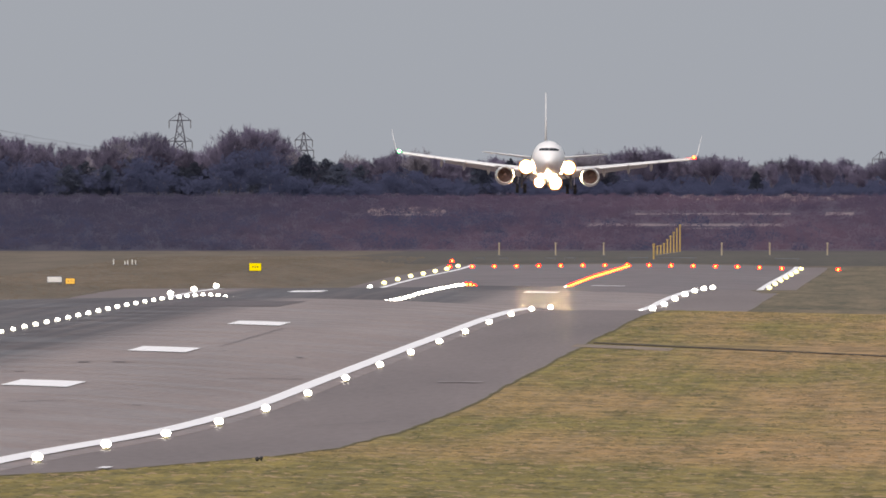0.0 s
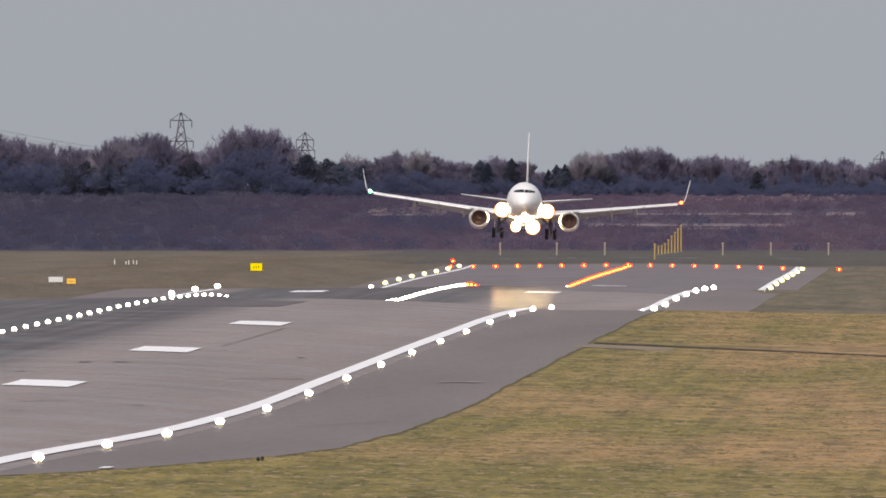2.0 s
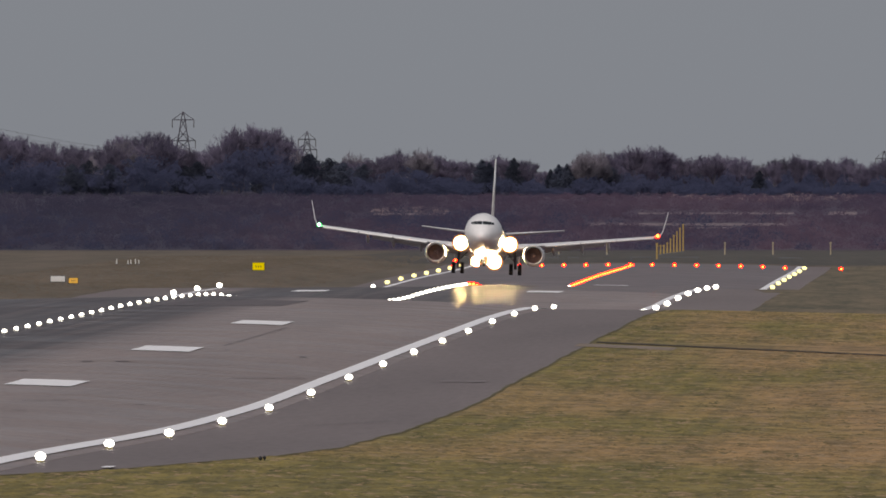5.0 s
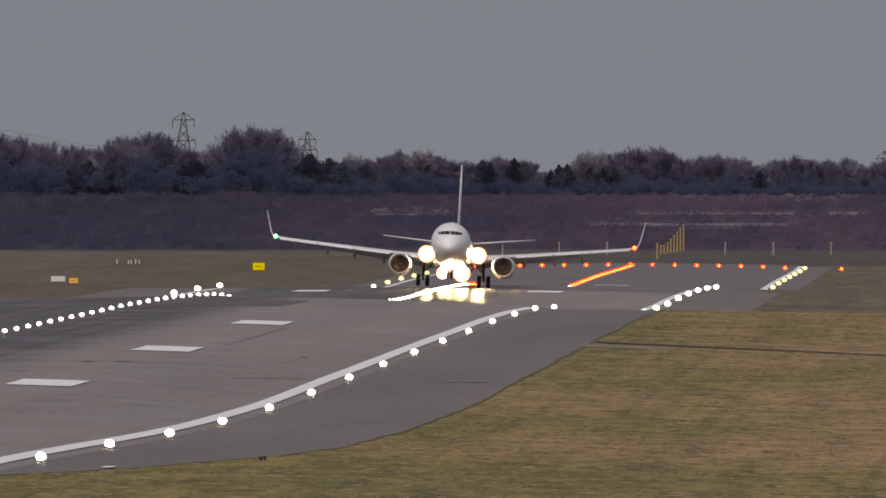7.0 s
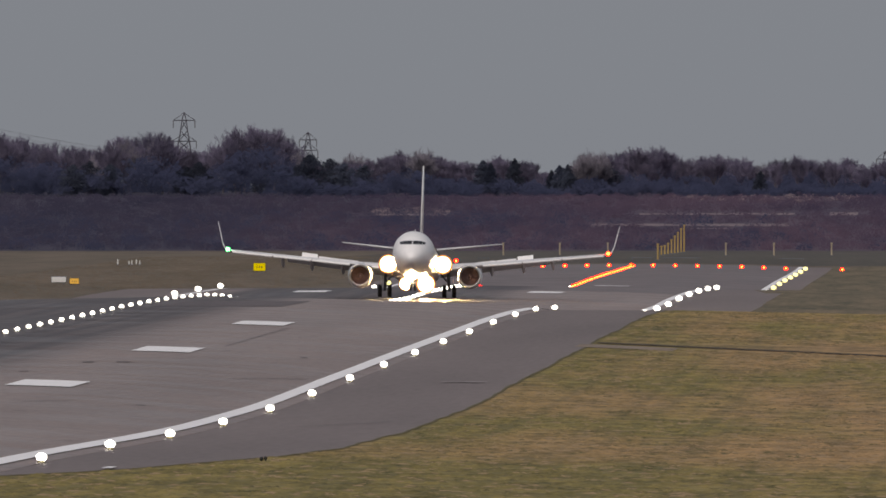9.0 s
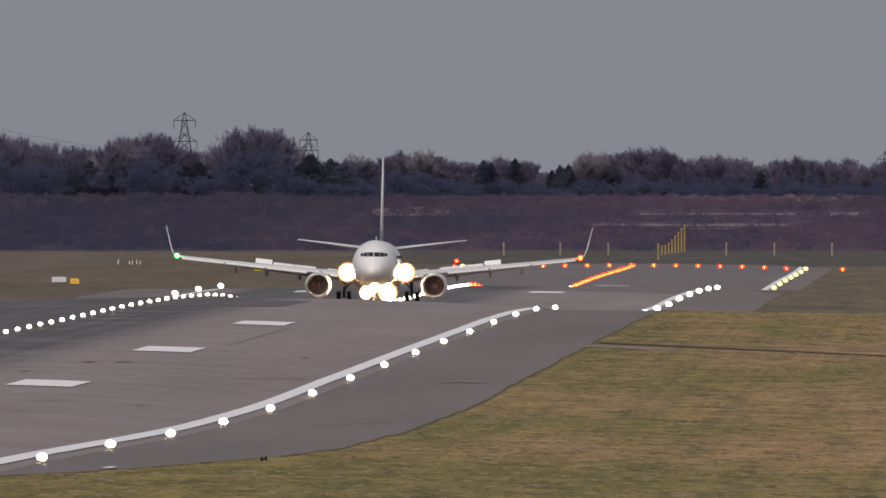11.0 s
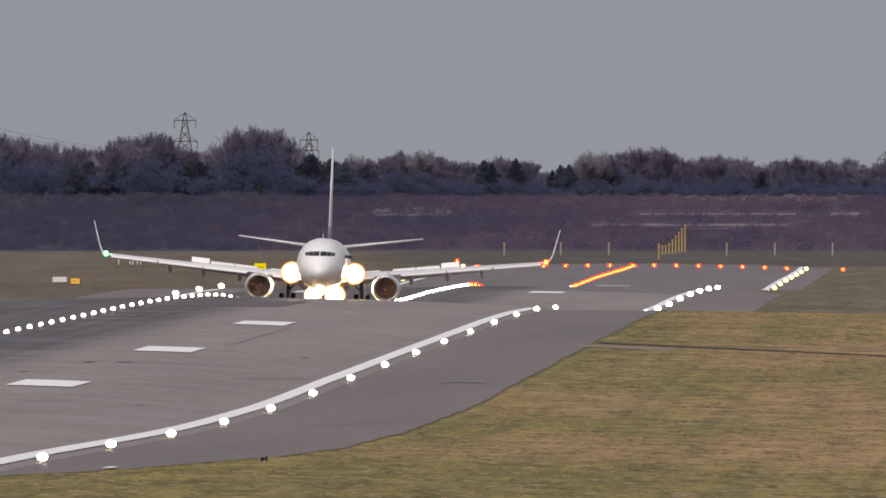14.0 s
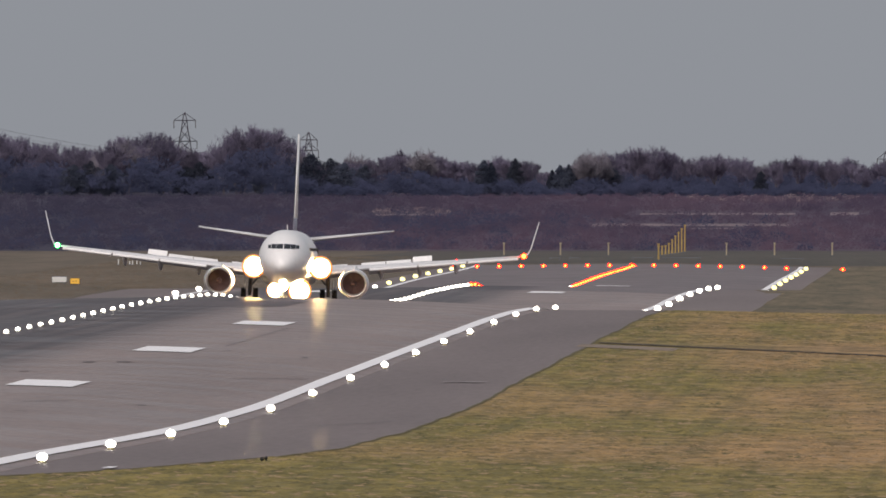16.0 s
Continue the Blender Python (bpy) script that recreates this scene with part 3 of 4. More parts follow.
def plant(kind, px, y, height):
    x = across(px, y)
    s = height / 10.0
    m = pose(x, y, float(ground_z(x, y)) - 0.1, 0, 0, rng.uniform(0, 360)) @ Matrix.Diagonal((s * rng.uniform(0.85, 1.15), s * rng.uniform(0.85, 1.15), s, 1))
    if kind.name in used:
        ob = copy_thing(kind, m)
        ob.matrix_basis = m
    else:
        used.add(kind.name)
        kind.matrix_basis = m


for px in range(-110, 1690, 11):
    y = rng.uniform(4005, 4140)
    q = px + rng.uniform(-7, 7)
    top = EYE[2] + (380 - skyline(q) + rng.uniform(-5, 5)) * y / FOCAL
    h = top - float(ground_z(across(q, y), y))
    k = pale if 1022 < q < 1060 or (rng.random() < 0.05) else rng.choice(kinds)
    plant(k, q, y, max(3.0, h) * (1.28 if q < 380 or q > 1060 else 1.23))
fir, yew = evergreen(nrng, 10, 3.6, True), evergreen(nrng, 10, 4.8, False)
for px, top in ((548, 276), (575, 284), (600, 291), (530, 292), (120, 292), (155, 288), (185, 292), (455, 300), (640, 294), (325, 296), (350, 290), (1075, 300)):
    plant(yew, px, rng.uniform(3985, 4010), EYE[2] + (380 - top) * 3997 / FOCAL - float(ground_z(across(px, 3997), 3997)))
for px, top in ((850, 287), (862, 290), (970, 303), (985, 295), (1000, 293), (1015, 297), (905, 284), (1028, 304), (1340, 304)):
    plant(fir, px, rng.uniform(3985, 4005), EYE[2] + (380 - top) * 3997 / FOCAL - float(ground_z(across(px, 3997), 3997)))


def cloud_object(name, centres, radii, count, size, mat, label, category):
    v = np.concatenate([leaf_cloud(nrng, c, r, count, size, 0.8) for c, r in zip(centres, radii)])
    ob = mesh_object(name, v.tolist(), [(i, i + 1, i + 2) for i in range(0, len(v), 3)], mat)
    return tagged(ob, label, category, kind="stuff")


for px in (1027, 1036, 1045, 1054):
    plant(pale, px, 4000 + rng.uniform(-6, 6), (EYE[2] + (380 - 270 - rng.uniform(-4, 8)) * 4000 / FOCAL - float(ground_z(across(px, 4000), 4000))) * 1.2)

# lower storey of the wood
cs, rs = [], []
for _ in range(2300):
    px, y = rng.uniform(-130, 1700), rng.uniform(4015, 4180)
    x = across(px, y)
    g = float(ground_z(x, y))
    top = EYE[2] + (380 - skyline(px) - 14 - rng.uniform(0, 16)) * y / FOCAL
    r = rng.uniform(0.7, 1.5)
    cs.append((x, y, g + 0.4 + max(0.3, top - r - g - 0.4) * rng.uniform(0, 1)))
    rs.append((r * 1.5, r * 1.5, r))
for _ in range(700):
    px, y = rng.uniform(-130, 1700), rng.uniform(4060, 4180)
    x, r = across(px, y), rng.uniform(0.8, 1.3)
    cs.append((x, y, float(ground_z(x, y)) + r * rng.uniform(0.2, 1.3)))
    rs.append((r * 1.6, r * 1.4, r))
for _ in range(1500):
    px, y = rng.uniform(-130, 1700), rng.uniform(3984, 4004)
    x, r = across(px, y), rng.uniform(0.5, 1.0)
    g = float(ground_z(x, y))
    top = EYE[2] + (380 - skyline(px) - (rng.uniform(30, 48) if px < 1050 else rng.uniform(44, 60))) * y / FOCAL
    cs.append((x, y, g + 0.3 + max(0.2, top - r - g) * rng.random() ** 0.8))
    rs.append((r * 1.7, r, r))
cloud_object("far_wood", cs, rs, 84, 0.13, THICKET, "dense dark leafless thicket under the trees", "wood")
# scrub on the bank, with pale worn tracks across it
TRACKS = ((1040, 1390, 3838, 3849), (1125, 1400, 3890, 3898), (1462, 1512, 3888, 3902), (655, 785, 3886, 3894), (1215, 1300, 3826, 3831))
for a, b, y0, y1 in TRACKS:
    sheet("pale_track", np.linspace(across(a, y0), across(b, y0), 9), EARTH, 0.09, y0, y1, "pale worn earth track across the scrub bank")
sheet("bank", COLUMNS, HAZED_SCRUB, 0.05, 3748, 4200, "bank covered with mauve-brown winter scrub")
cs, rs = [], []
for _ in range(5200):
    y = rng.uniform(3752, 3976)
    px = rng.uniform(-140, 1710)
    if any(a - 15 < px < b + 15 and y0 - 10 < y < y1 + 1 for a, b, y0, y1 in TRACKS):
        continue
    x = across(px, y)
    r = rng.uniform(0.5, 1.2) * min(1.0, 0.45 + (3990 - y) / 120)
    cs.append((x, y, float(ground_z(x, y)) + r * 0.45))
    rs.append((r * 1.5, r * 1.5, r))
dark_c, dark_r = [], []
for _ in range(210):
    y = 3752 + 110 * rng.random() ** 1.6
    px = rng.uniform(-140, 1020) if rng.random() < 0.8 else rng.uniform(1020, 1710)
    x, r = across(px, y), rng.uniform(0.9, 2.2)
    dark_c.append((x, y, float(ground_z(x, y)) + r * 0.4))
    dark_r.append((r * 1.7, r * 1.5, r))
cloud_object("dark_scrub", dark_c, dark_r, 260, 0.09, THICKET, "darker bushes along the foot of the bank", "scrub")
cloud_object("bank_scrub", cs, rs, 96, 0.085, HAZED_SCRUB, "low mauve-brown winter scrub on the bank", "scrub")


# pale dead growth along the foot of the wood
cs, rs = [], []
for _ in range(90):
    px, y = (rng.uniform(1190, 1510), rng.uniform(3944, 3972)) if rng.random() < 0.7 else (rng.uniform(640, 790), rng.uniform(3880, 3905))
    x, r = across(px, y), rng.uniform(0.15, 0.4)
    cs.append((x, y, float(ground_z(x, y)) + r + 0.25))
    rs.append((r * 2.2, r * 2, r))
cloud_object("pale_scrub", cs, rs, 26, 0.08, EARTH, "pale dead growth along the foot of the wood", "scrub")


# grass tufts on the near field
def tufts(name, spots, tall, mat, label, lean=0.35):
    n = len(spots)
    v = np.zeros((n, 3, 3, 3))
    for j in range(3):
        a = nrng.normal(0, 0.10, (n, 2))
        h = tall * nrng.uniform(0.3, 1.2, n)
        base = spots + np.stack([nrng.normal(0, 0.12, n), nrng.normal(0, 0.12, n), np.zeros(n)], -1)
        w = nrng.uniform(0.08, 0.45, n)
        v[:, j, 0] = base + np.stack([-w, np.zeros(n), np.zeros(n) - 0.02], -1)
        v[:, j, 1] = base + np.stack([w, np.zeros(n), np.zeros(n) - 0.02], -1)
        v[:, j, 2] = base + np.stack([a[:, 0], lean + np.abs(a[:, 1]) * 8 * lean, h], -1)
    v = v.reshape(-1, 3)
    ob = mesh_object(name, v.tolist(), [(i, i + 1, i + 2) for i in range(0, len(v), 3)], mat)
    tagged(ob, label, "grass", kind="stuff")


def field(count, y0, y1, left, right):
    ys = nrng.uniform(y0, y1, count)
    xs = nrng.uniform(left, right, count)
    if left > -40:
        keep = xs > np.interp(ys, [700, 790, 812, 831, 865, 910], CENTRE_X + np.array((17, 23.2, 26.4, 27.6, 29.9, 31.2))) + 0.3
        keep &= ~((ys > 1360) & (ys < 1398))
        xs, ys = xs[keep], ys[keep]
    return np.stack([xs, ys, ground_z(xs, ys)], -1)


tufts("grass_tufts", field(26000, 640, 1720, -34, 2), 0.05, GRASS, "short patchy winter grass beside the runway")
tufts("coarse_grass_tufts", field(3000, 640, 1720, -34, 2), 0.045, COARSE, "scattered darker coarse grass tufts beside the runway", 0.1)
tufts("straw_tufts", field(5200, 640, 1720, -34, 2), 0.04, STRAW, "scattered pale dead straw tufts beside the runway", 0.3)
tufts("grass_tufts", field(14000, 2050, 3450, -125, -89), 0.12, HAZED_GRASS, "short winter grass on the far side of the runway")


# ------------------------------------------------ pylons and wires
def pylon(px, y, top, width, drop=5.4):
    x = across(px, y)
    g = float(ground_z(x, y))
    z1 = EYE[2] + (380 - top) * y / FOCAL
    h = z1 - g
    th = new("pylon")
    th.matrix_basis = pose(x, y, g)
    bm = bmesh.new()
    levels = [0, 0.25, 0.45, *(1 - k / h for k in (7.2, 5.4, 3.4, 1.5, 0))]
    half = [2.6, 2.0, 1.6, 1.25, 1.0, 0.65, 0.4, 0.06]
    cor = [[Vector((sx * w, sy * w, h * l)) for sx, sy in ((-1, -1), (1, -1), (1, 1), (-1, 1))] for l, w in zip(levels, half)]
    for p, q in zip(cor, cor[1:]):
        for i in range(4):
            rod(bm, p[i], q[i], 0.10, sides=4)
            rod(bm, p[i], q[(i + 1) % 4], 0.055, sides=4)
            rod(bm, p[(i + 1) % 4], q[i], 0.055, sides=4)
    part("lattice", bm, PYLON_STEEL, th)
    for z, w in ((h - drop, width), (h - 1.5, width * 0.88)):
        bm = bmesh.new()
        for s in (1, -1):
            rod(bm, (0, 0, z), (s * w, 0, z), 0.1, 0.07, 4)
            rod(bm, (s * 0.12, 0, z + 1.35), (s * w, 0, z), 0.05, sides=4)
        a = part("crossarm", bm, PYLON_STEEL, th)
        for s in (1, -1):
            part("insulator", rod(bmesh.new(), (s * w, 0, z), (s * w, 0, z - 1.45), 0.09, sides=6), CABLE, a)
    return tagged(th, "grey steel lattice electricity pylon above the trees", "pylon", "pylons")


pylon(319.5, 4600, 199, 2.3)
pylon(539, 4750, 234, 1.9, 3.5)
pylon(1561, 4750, 268, 1.9, 3.5)


def wire(px0, top0, px1, top1, y0, y1, sag):
    cu = bpy.data.curves.new("power_line", "CURVE")
    cu.dimensions, cu.bevel_depth = "3D", 0.022
    sp = cu.splines.new("POLY")
    sp.points.add(24)
    for i in range(25):
        s = i / 24
        y = y0 + (y1 - y0) * s
        sp.points[i].co = (across(px0 + (px1 - px0) * s, y), y, EYE[2] + (380 - top0 - (top1 - top0) * s) * y / FOCAL - sag * 4 * s * (1 - s), 1)
    cu.materials.append(CABLE)
    tagged(new("power_line", cu), "thin dark overhead power line on the pylons", "cable", "power lines")


for a, b, end in ((198, 268, 215), (209, 270, 190), (216, 272, 175)):
    wire(-150, a, end, b, 4250, 4420, 0.4)


# ------------------------------------------------ signs, posts and masts on the grass
def sign_board(px, y, width, height, mat, label, bars=0, lift=0.25):
    x = across(px, y)
    th = new("airfield_sign")
    th.matrix_basis = on_ground(x, y, 0)
    face = part("panel", box(bmesh.new(), (0, 0, lift + height / 2), (width, 0.16, height), 0.03), mat, th)
    for s in (-1, 1):
        part("leg", rod(bmesh.new(), (s * width * 0.35, 0, -0.05), (s * width * 0.35, 0, lift + 0.05), 0.04), STEEL, th)
    part("frame", box(bmesh.new(), (0, 0.06, lift + height / 2), (width + 0.1, 0.12, height + 0.1), 0.02), BLACK if bars else STEEL, th)
    for i in range(bars):
        part("marking", box(bmesh.new(), ((i - (bars - 1) / 2) * width * 0.2, -0.086, lift + height / 2), (width * 0.07, 0.012, height * 0.22)), BLACK, face)
    return tagged(th, label, "sign", "airfield signs")


sign_board(97.5, 2300, 1.35, 0.5, WHITE_SIGN, "blank white airfield sign board on the grass")
sign_board(125, 2300, 0.85, 0.5, AMBER_SIGN, "small amber lit airfield sign with dark marks", 3)
sign_board(453, 3010, 1.45, 0.92, YELLOW_SIGN, "bright yellow lit airfield sign with dark marks", 3)


def post(px, y, height, r, mat, name, label, group, cap=True):
    x = across(px, y)
    th = new(name)
    th.matrix_basis = on_ground(x, y, 0)
    part("pole", rod(bmesh.new(), (0, 0, -0.05), (0, 0, height), r, r * 0.85, 8), mat, th)
    part("foot", box(bmesh.new(), (0, 0, 0.04), (r * 4, r * 4, 0.1), 0.01), STEEL, th)
    if cap:
        part("head", box(bmesh.new(), (0, 0, height + 0.09), (r * 2.6, r * 2.6, 0.2), 0.03), mat, th)
    return tagged(th, label, "post", group)


for px in (885, 985, 1070, 1279, 1364, 1466):
    post(px, 3490, 1.7, 0.12, PALE_POST, "light_mast", "short yellow approach light mast on the grass", "approach light masts")
for px, w in ((850, 1.6), (893, 1.3), (975, 1.6), (1010, 1.6), (1130, 3.0), (1200, 5.4), (1395, 3.4)):
    x = across(px, 3400)
    bar = new("approach_bar")
    bar.matrix_basis = on_ground(x, 3400, 0)
    part("beam", box(bmesh.new(), (0, 0, 0.34), (w, 0.08, 0.07), 0.01), STEEL, bar)
    for s in (-1, 1):
        part("leg", rod(bmesh.new(), (s * w * 0.42, 0, -0.05), (s * w * 0.42, 0, 0.32), 0.035, sides=6), STEEL, bar)
    tagged(bar, "low pale approach light bar beyond the runway end", "light bar", "approach light bars")
for k in range(9):
    y = 3490 + 30 * k
    x = CENTRE_X
    px = 1878 + x * FOCAL / y
    top = EYE[2] + (380 - (452 - 52 * min(1, k / 8.0))) * y / FOCAL
    post(px, y, max(1.2, top - float(ground_z(x, y))), 0.13, MAST, "approach_mast", "tall thin yellow approach light mast in a receding row", "approach masts")
for px, y, h in ((1158.5, 3400, 2.1),):
    post(px, y, h, 0.13, MAST, "approach_mast", "short yellow approach light mast at the runway end", "approach masts")
for px, h in ((202, 0.75), (222, 0.5), (227, 0.6), (235, 0.7), (241, 0.6)):
    post(px, 3150, h, 0.085, WHITE_SIGN, "marker_post", "short white marker post on the grass", "white marker posts", False)


for px, y, r in ((456.5, 842, 0.075), (463.5, 845, 0.065)):
    x = across(px, y)
    stub = new("marker_stub")
    stub.matrix_basis = on_ground(x, y, 0)
    part("cap", ball(bmesh.new(), (0, 0, 0.12), r, 10, 8), BLACK, stub)
    part("stake", rod(bmesh.new(), (0, 0, -0.02), (0, 0, 0.1), 0.03, sides=6), BLACK, stub)
    tagged(stub, "small dark marker stub at the grass edge", "marker", "dark marker stubs")
dash = sheet("shoulder_dash", np.linspace(across(178, 815), across(197, 815), 3), PAINT, 0.085, rows=np.linspace(812, 817, 3), label="short white painted dash on the shoulder")

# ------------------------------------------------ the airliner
def lamp_halo(lamp, x, y, z, r):
    """Two glowing rings that paint a lamp's glare: bright inside, orange outside."""
    part("inner_halo", lathe(bmesh.new(), [(y + 0.02, r * 0.95, r * 0.95, 0), (y - 0.03, r * 1.16, r * 1.16, 0), (y + 0.1, r * 1.16, r * 1.16, 0), (y + 0.3, r * 0.6, r * 0.6, 0)], 28, x, z),
         LANDING_HALO_INNER, lamp, "bright inner ring painting the lamp's glare", True)
    part("outer_halo", lathe(bmesh.new(), [(y + 0.06, r * 1.14, r * 1.14, 0), (y + 0.03, r * 1.32, r * 1.32, 0), (y + 0.16, r * 1.34, r * 1.34, 0), (y + 0.4, r * 0.7, r * 0.7, 0)], 28, x, z),
         LANDING_HALO_OUTER, lamp, "orange outer ring painting the lamp's glare", True)


def build_airliner():
    jet = new("airliner")
    FUS = [(-19.6, 0.06, 0.06, 2.75), (-19.42, 0.42, 0.40, 2.78), (-19.0, 0.74, 0.70, 2.85), (-18.3, 1.10, 1.07, 2.98), (-17.5, 1.40, 1.42, 3.12),
           (-16.5, 1.64, 1.72, 3.25), (-15.0, 1.82, 1.94, 3.33), (-13.0, 1.88, 2.0, 3.35), (-8, 1.88, 2.0, 3.35), (0, 1.88, 2.0, 3.35), (6.0, 1.88, 2.0, 3.35),
           (9.0, 1.76, 1.82, 3.52), (12.0, 1.42, 1.42, 3.88), (15.0, 0.96, 0.96, 4.28), (17.4, 0.48, 0.52, 4.56), (18.4, 0.16, 0.2, 4.66)]
    fus = part("fuselage", lathe(bmesh.new(), FUS, 40), SKIN, jet, "white painted fuselage", True)

    def skin_y(x, z):
        lo, hi = -19.6, -13.0
        for _ in range(40):
            mid = (lo + hi) / 2
            rx, rz, cz = (float(np.interp(mid, [r[0] for r in FUS], [r[i] for r in FUS])) for i in (1, 2, 3))
            inside = (x / rx) ** 2 + ((z - cz) / rz) ** 2 < 1
            lo, hi = (lo, mid) if inside else (mid, hi)
        return hi

    # six panes round the flight deck
    for x0, x1, z0, z1 in ((0.03, 0.50, 3.98, 4.33), (0.515, 0.86, 3.98, 4.31), (0.875, 1.12, 4.0, 4.26)):
        for s in (1, -1):
            bm = bmesh.new()
            grid = [[bm.verts.new((s * x, skin_y(s * x, z) - 0.025, z)) for x in np.linspace(x0, x1, 4)] for z in np.linspace(z0, z1, 4)]
            for a, b in zip(grid, grid[1:]):
                for i in range(3):
                    bm.faces.new((a[i], a[i + 1], b[i + 1], b[i]))
            part("cockpit_window", bm, GLASS_DARK, fus, "dark cockpit pane")
    # cabin windows and doors
    for s in (1, -1):
        for y in np.arange(-13.2, 10.5, 1.0):
            part("cabin_window", box(bmesh.new(), (s * 1.79, float(y), 3.9), (0.06, 0.26, 0.36), 0.02), GLASS_DARK, fus)
        bm = bmesh.new()
        rows = []
        for z in np.linspace(2.7, 4.5, 7):
            row = []
            for y in (-14.3, -13.45):
                rx, rz, cz = (float(np.interp(y, [r[0] for r in FUS], [r[i] for r in FUS])) for i in (1, 2, 3))
                row.append(bm.verts.new((s * (rx * math.sqrt(max(0.0, 1 - ((z - cz) / rz) ** 2)) + 0.012), y, z)))
            rows.append(row)
        for a, b in zip(rows, rows[1:]):
            bm.faces.new((a[0], a[1], b[1], b[0]))
        part("cabin_door", bm, WING_GREY, fus)
    part("antenna", box(bmesh.new(), (0, -8.5, 5.5), (0.04, 0.4, 0.4), 0.01), SKIN, fus)
    part("belly_fairing", lathe(bmesh.new(), [(-4.8, 0.3, 0.15, 1.75), (-3.6, 1.7, 0.55, 1.8), (-1, 2.0, 0.7, 1.85), (2, 1.9, 0.65, 1.85), (4.5, 0.4, 0.2, 1.75)], 24), SKIN, jet, smooth=True)
    part("dorsal_fin", slab(bmesh.new(), [((0, 8.6, 4.9), 8.0, 0.34, (1, 0, 0)), ((0, 10.9, 6.25), 5.9, 0.28, (1, 0, 0))]), FIN_BASE, jet, "dark blue-grey foot of the tail fin", True)
    part("fin", slab(bmesh.new(), [((0, 10.9, 6.25), 5.9, 0.32, (1, 0, 0)), ((0, 16.6, 12.4), 2.3, 0.16, (1, 0, 0))]), SKIN, jet, "white tail fin", True)
    spoilers, wings = [], []
    for s in (1, -1):
        up = (-s * 0.1, 0, 1)
        wing = part("wing", slab(bmesh.new(), [((s * 1.2, -6.9, 2.25), 8.3, 0.95, up), ((s * 1.9, -6.4, 2.35), 7.9, 0.9, up), ((s * 5.6, -4.3, 2.72), 5.0, 0.55, up),
                                               ((s * 12, -0.7, 3.40), 3.1, 0.34, up), ((s * 16.9, 1.9, 3.93), 1.6, 0.2, up)]), WING_GREY, jet, "pale grey wing", True)
        wings.append((wing, s))
        part("winglet", slab(bmesh.new(), [((s * 16.85, 1.95, 3.93), 1.6, 0.18, (-s * 0.1, 0, 1)), ((s * 17.2, 2.3, 4.12), 1.35, 0.14, (-s * 0.7, 0, 0.7)),
                                           ((s * 17.42, 2.7, 4.6), 1.1, 0.11, (-s, 0, 0.2)), ((s * 17.9, 3.9, 6.48), 0.5, 0.07, (-s, 0, 0.2))]), SKIN, wing, "upswept white winglet", True)
        for x0, x1 in ((2.2, 3.9), (5.9, 9.3), (9.4, 12.8), (12.9, 16.5)):
            secs = []
            for x in (x0, x1):
                le = -6.4 + (x - 1.9) * 0.561
                z = 2.35 + (x - 1.9) * 0.1053
                secs.append(((s * x, le - 0.38, z - 0.16), 0.75, 0.26, up))
            part("slat", slab(bmesh.new(), secs), SKIN, wing, "extended leading edge slat")
        for x0, x1, c0, c1 in ((2.0, 4.6, 1.9, 1.6), (5.7, 11.6, 1.6, 1.0)):
            bm = bmesh.new()
            for j in (0, 1):
                vs = []
                for x, c in ((x0, c0), (x1, c1)):
                    te = 1.45 if x < 5.6 else 0.7 + (x - 5.6) * 0.262
                    z = 2.30 + (x - 1.9) * 0.1053
                    y0, zz = te - 0.35 + j * c * 0.5, z - 0.02 - j * c * 0.08
                    vs += [Vector((s * x, y0, zz)), Vector((s * x, y0 + c * 0.52, zz - c * (0.07 + 0.04 * j)))]
                top = [bm.verts.new(v) for v in vs]
                low = [bm.verts.new(v - Vector((0, 0, 0.09))) for v in vs]
                for f in ((top[0], top[1], top[3], top[2]), (low[0], low[2], low[3], low[1]), (top[0], top[2], low[2], low[0]), (top[1], low[1], low[3], top[3]),
                          (top[0], low[0], low[1], top[1]), (top[2], top[3], low[3], low[2])):
                    bm.faces.new(f)
            part("flap", bm, WING_GREY, wing, "lowered landing flap")
        for x in (6.6, 9.4, 12.0):
            z, te = 2.30 + (x - 1.9) * 0.1053, 0.7 + (x - 5.6) * 0.262
            part("flap_fairing", lathe(bmesh.new(), [(te - 2.2, 0.05, 0.06, 0), (te - 1.2, 0.17, 0.24, -0.12), (te + 0.2, 0.17, 0.28, -0.32), (te + 1.3, 0.04, 0.06, -0.62)], 12, s * x, z - 0.18), WING_GREY, wing, smooth=True)
        for x0, x1, c, inner in ((3.0, 4.2, 0.42, 1), (5.2, 6.95, 0.42, 1), (7.0, 8.8, 0.42, 1), (8.9, 10.3, 0.48, 0)):
            xm = (x0 + x1) / 2
            z0, z1 = (2.35 + (x - 1.9) * 0.1053 + 0.17 for x in (x0, x1))
            bm = bmesh.new()
            ry = -math.degrees(math.atan2(z1 - z0, x1 - x0)) * s
            box(bm, (0, c / 2, 0.03), (x1 - x0, c, 0.06), 0.012)
            sp = part("spoiler", bm, SKIN, wing, "hinged white wing spoiler panel")
            spoilers.append((sp, pose(s * xm, (0.7 + (xm - 5.6) * 0.262 if xm > 5 else 1.2) - 1.25, (z0 + z1) / 2 + 0.02, 0, ry, 0), 26 if inner else 50))
        nav = ball(bmesh.new(), (s * 16.9, 1.85, 3.97), 0.22, 12, 8)
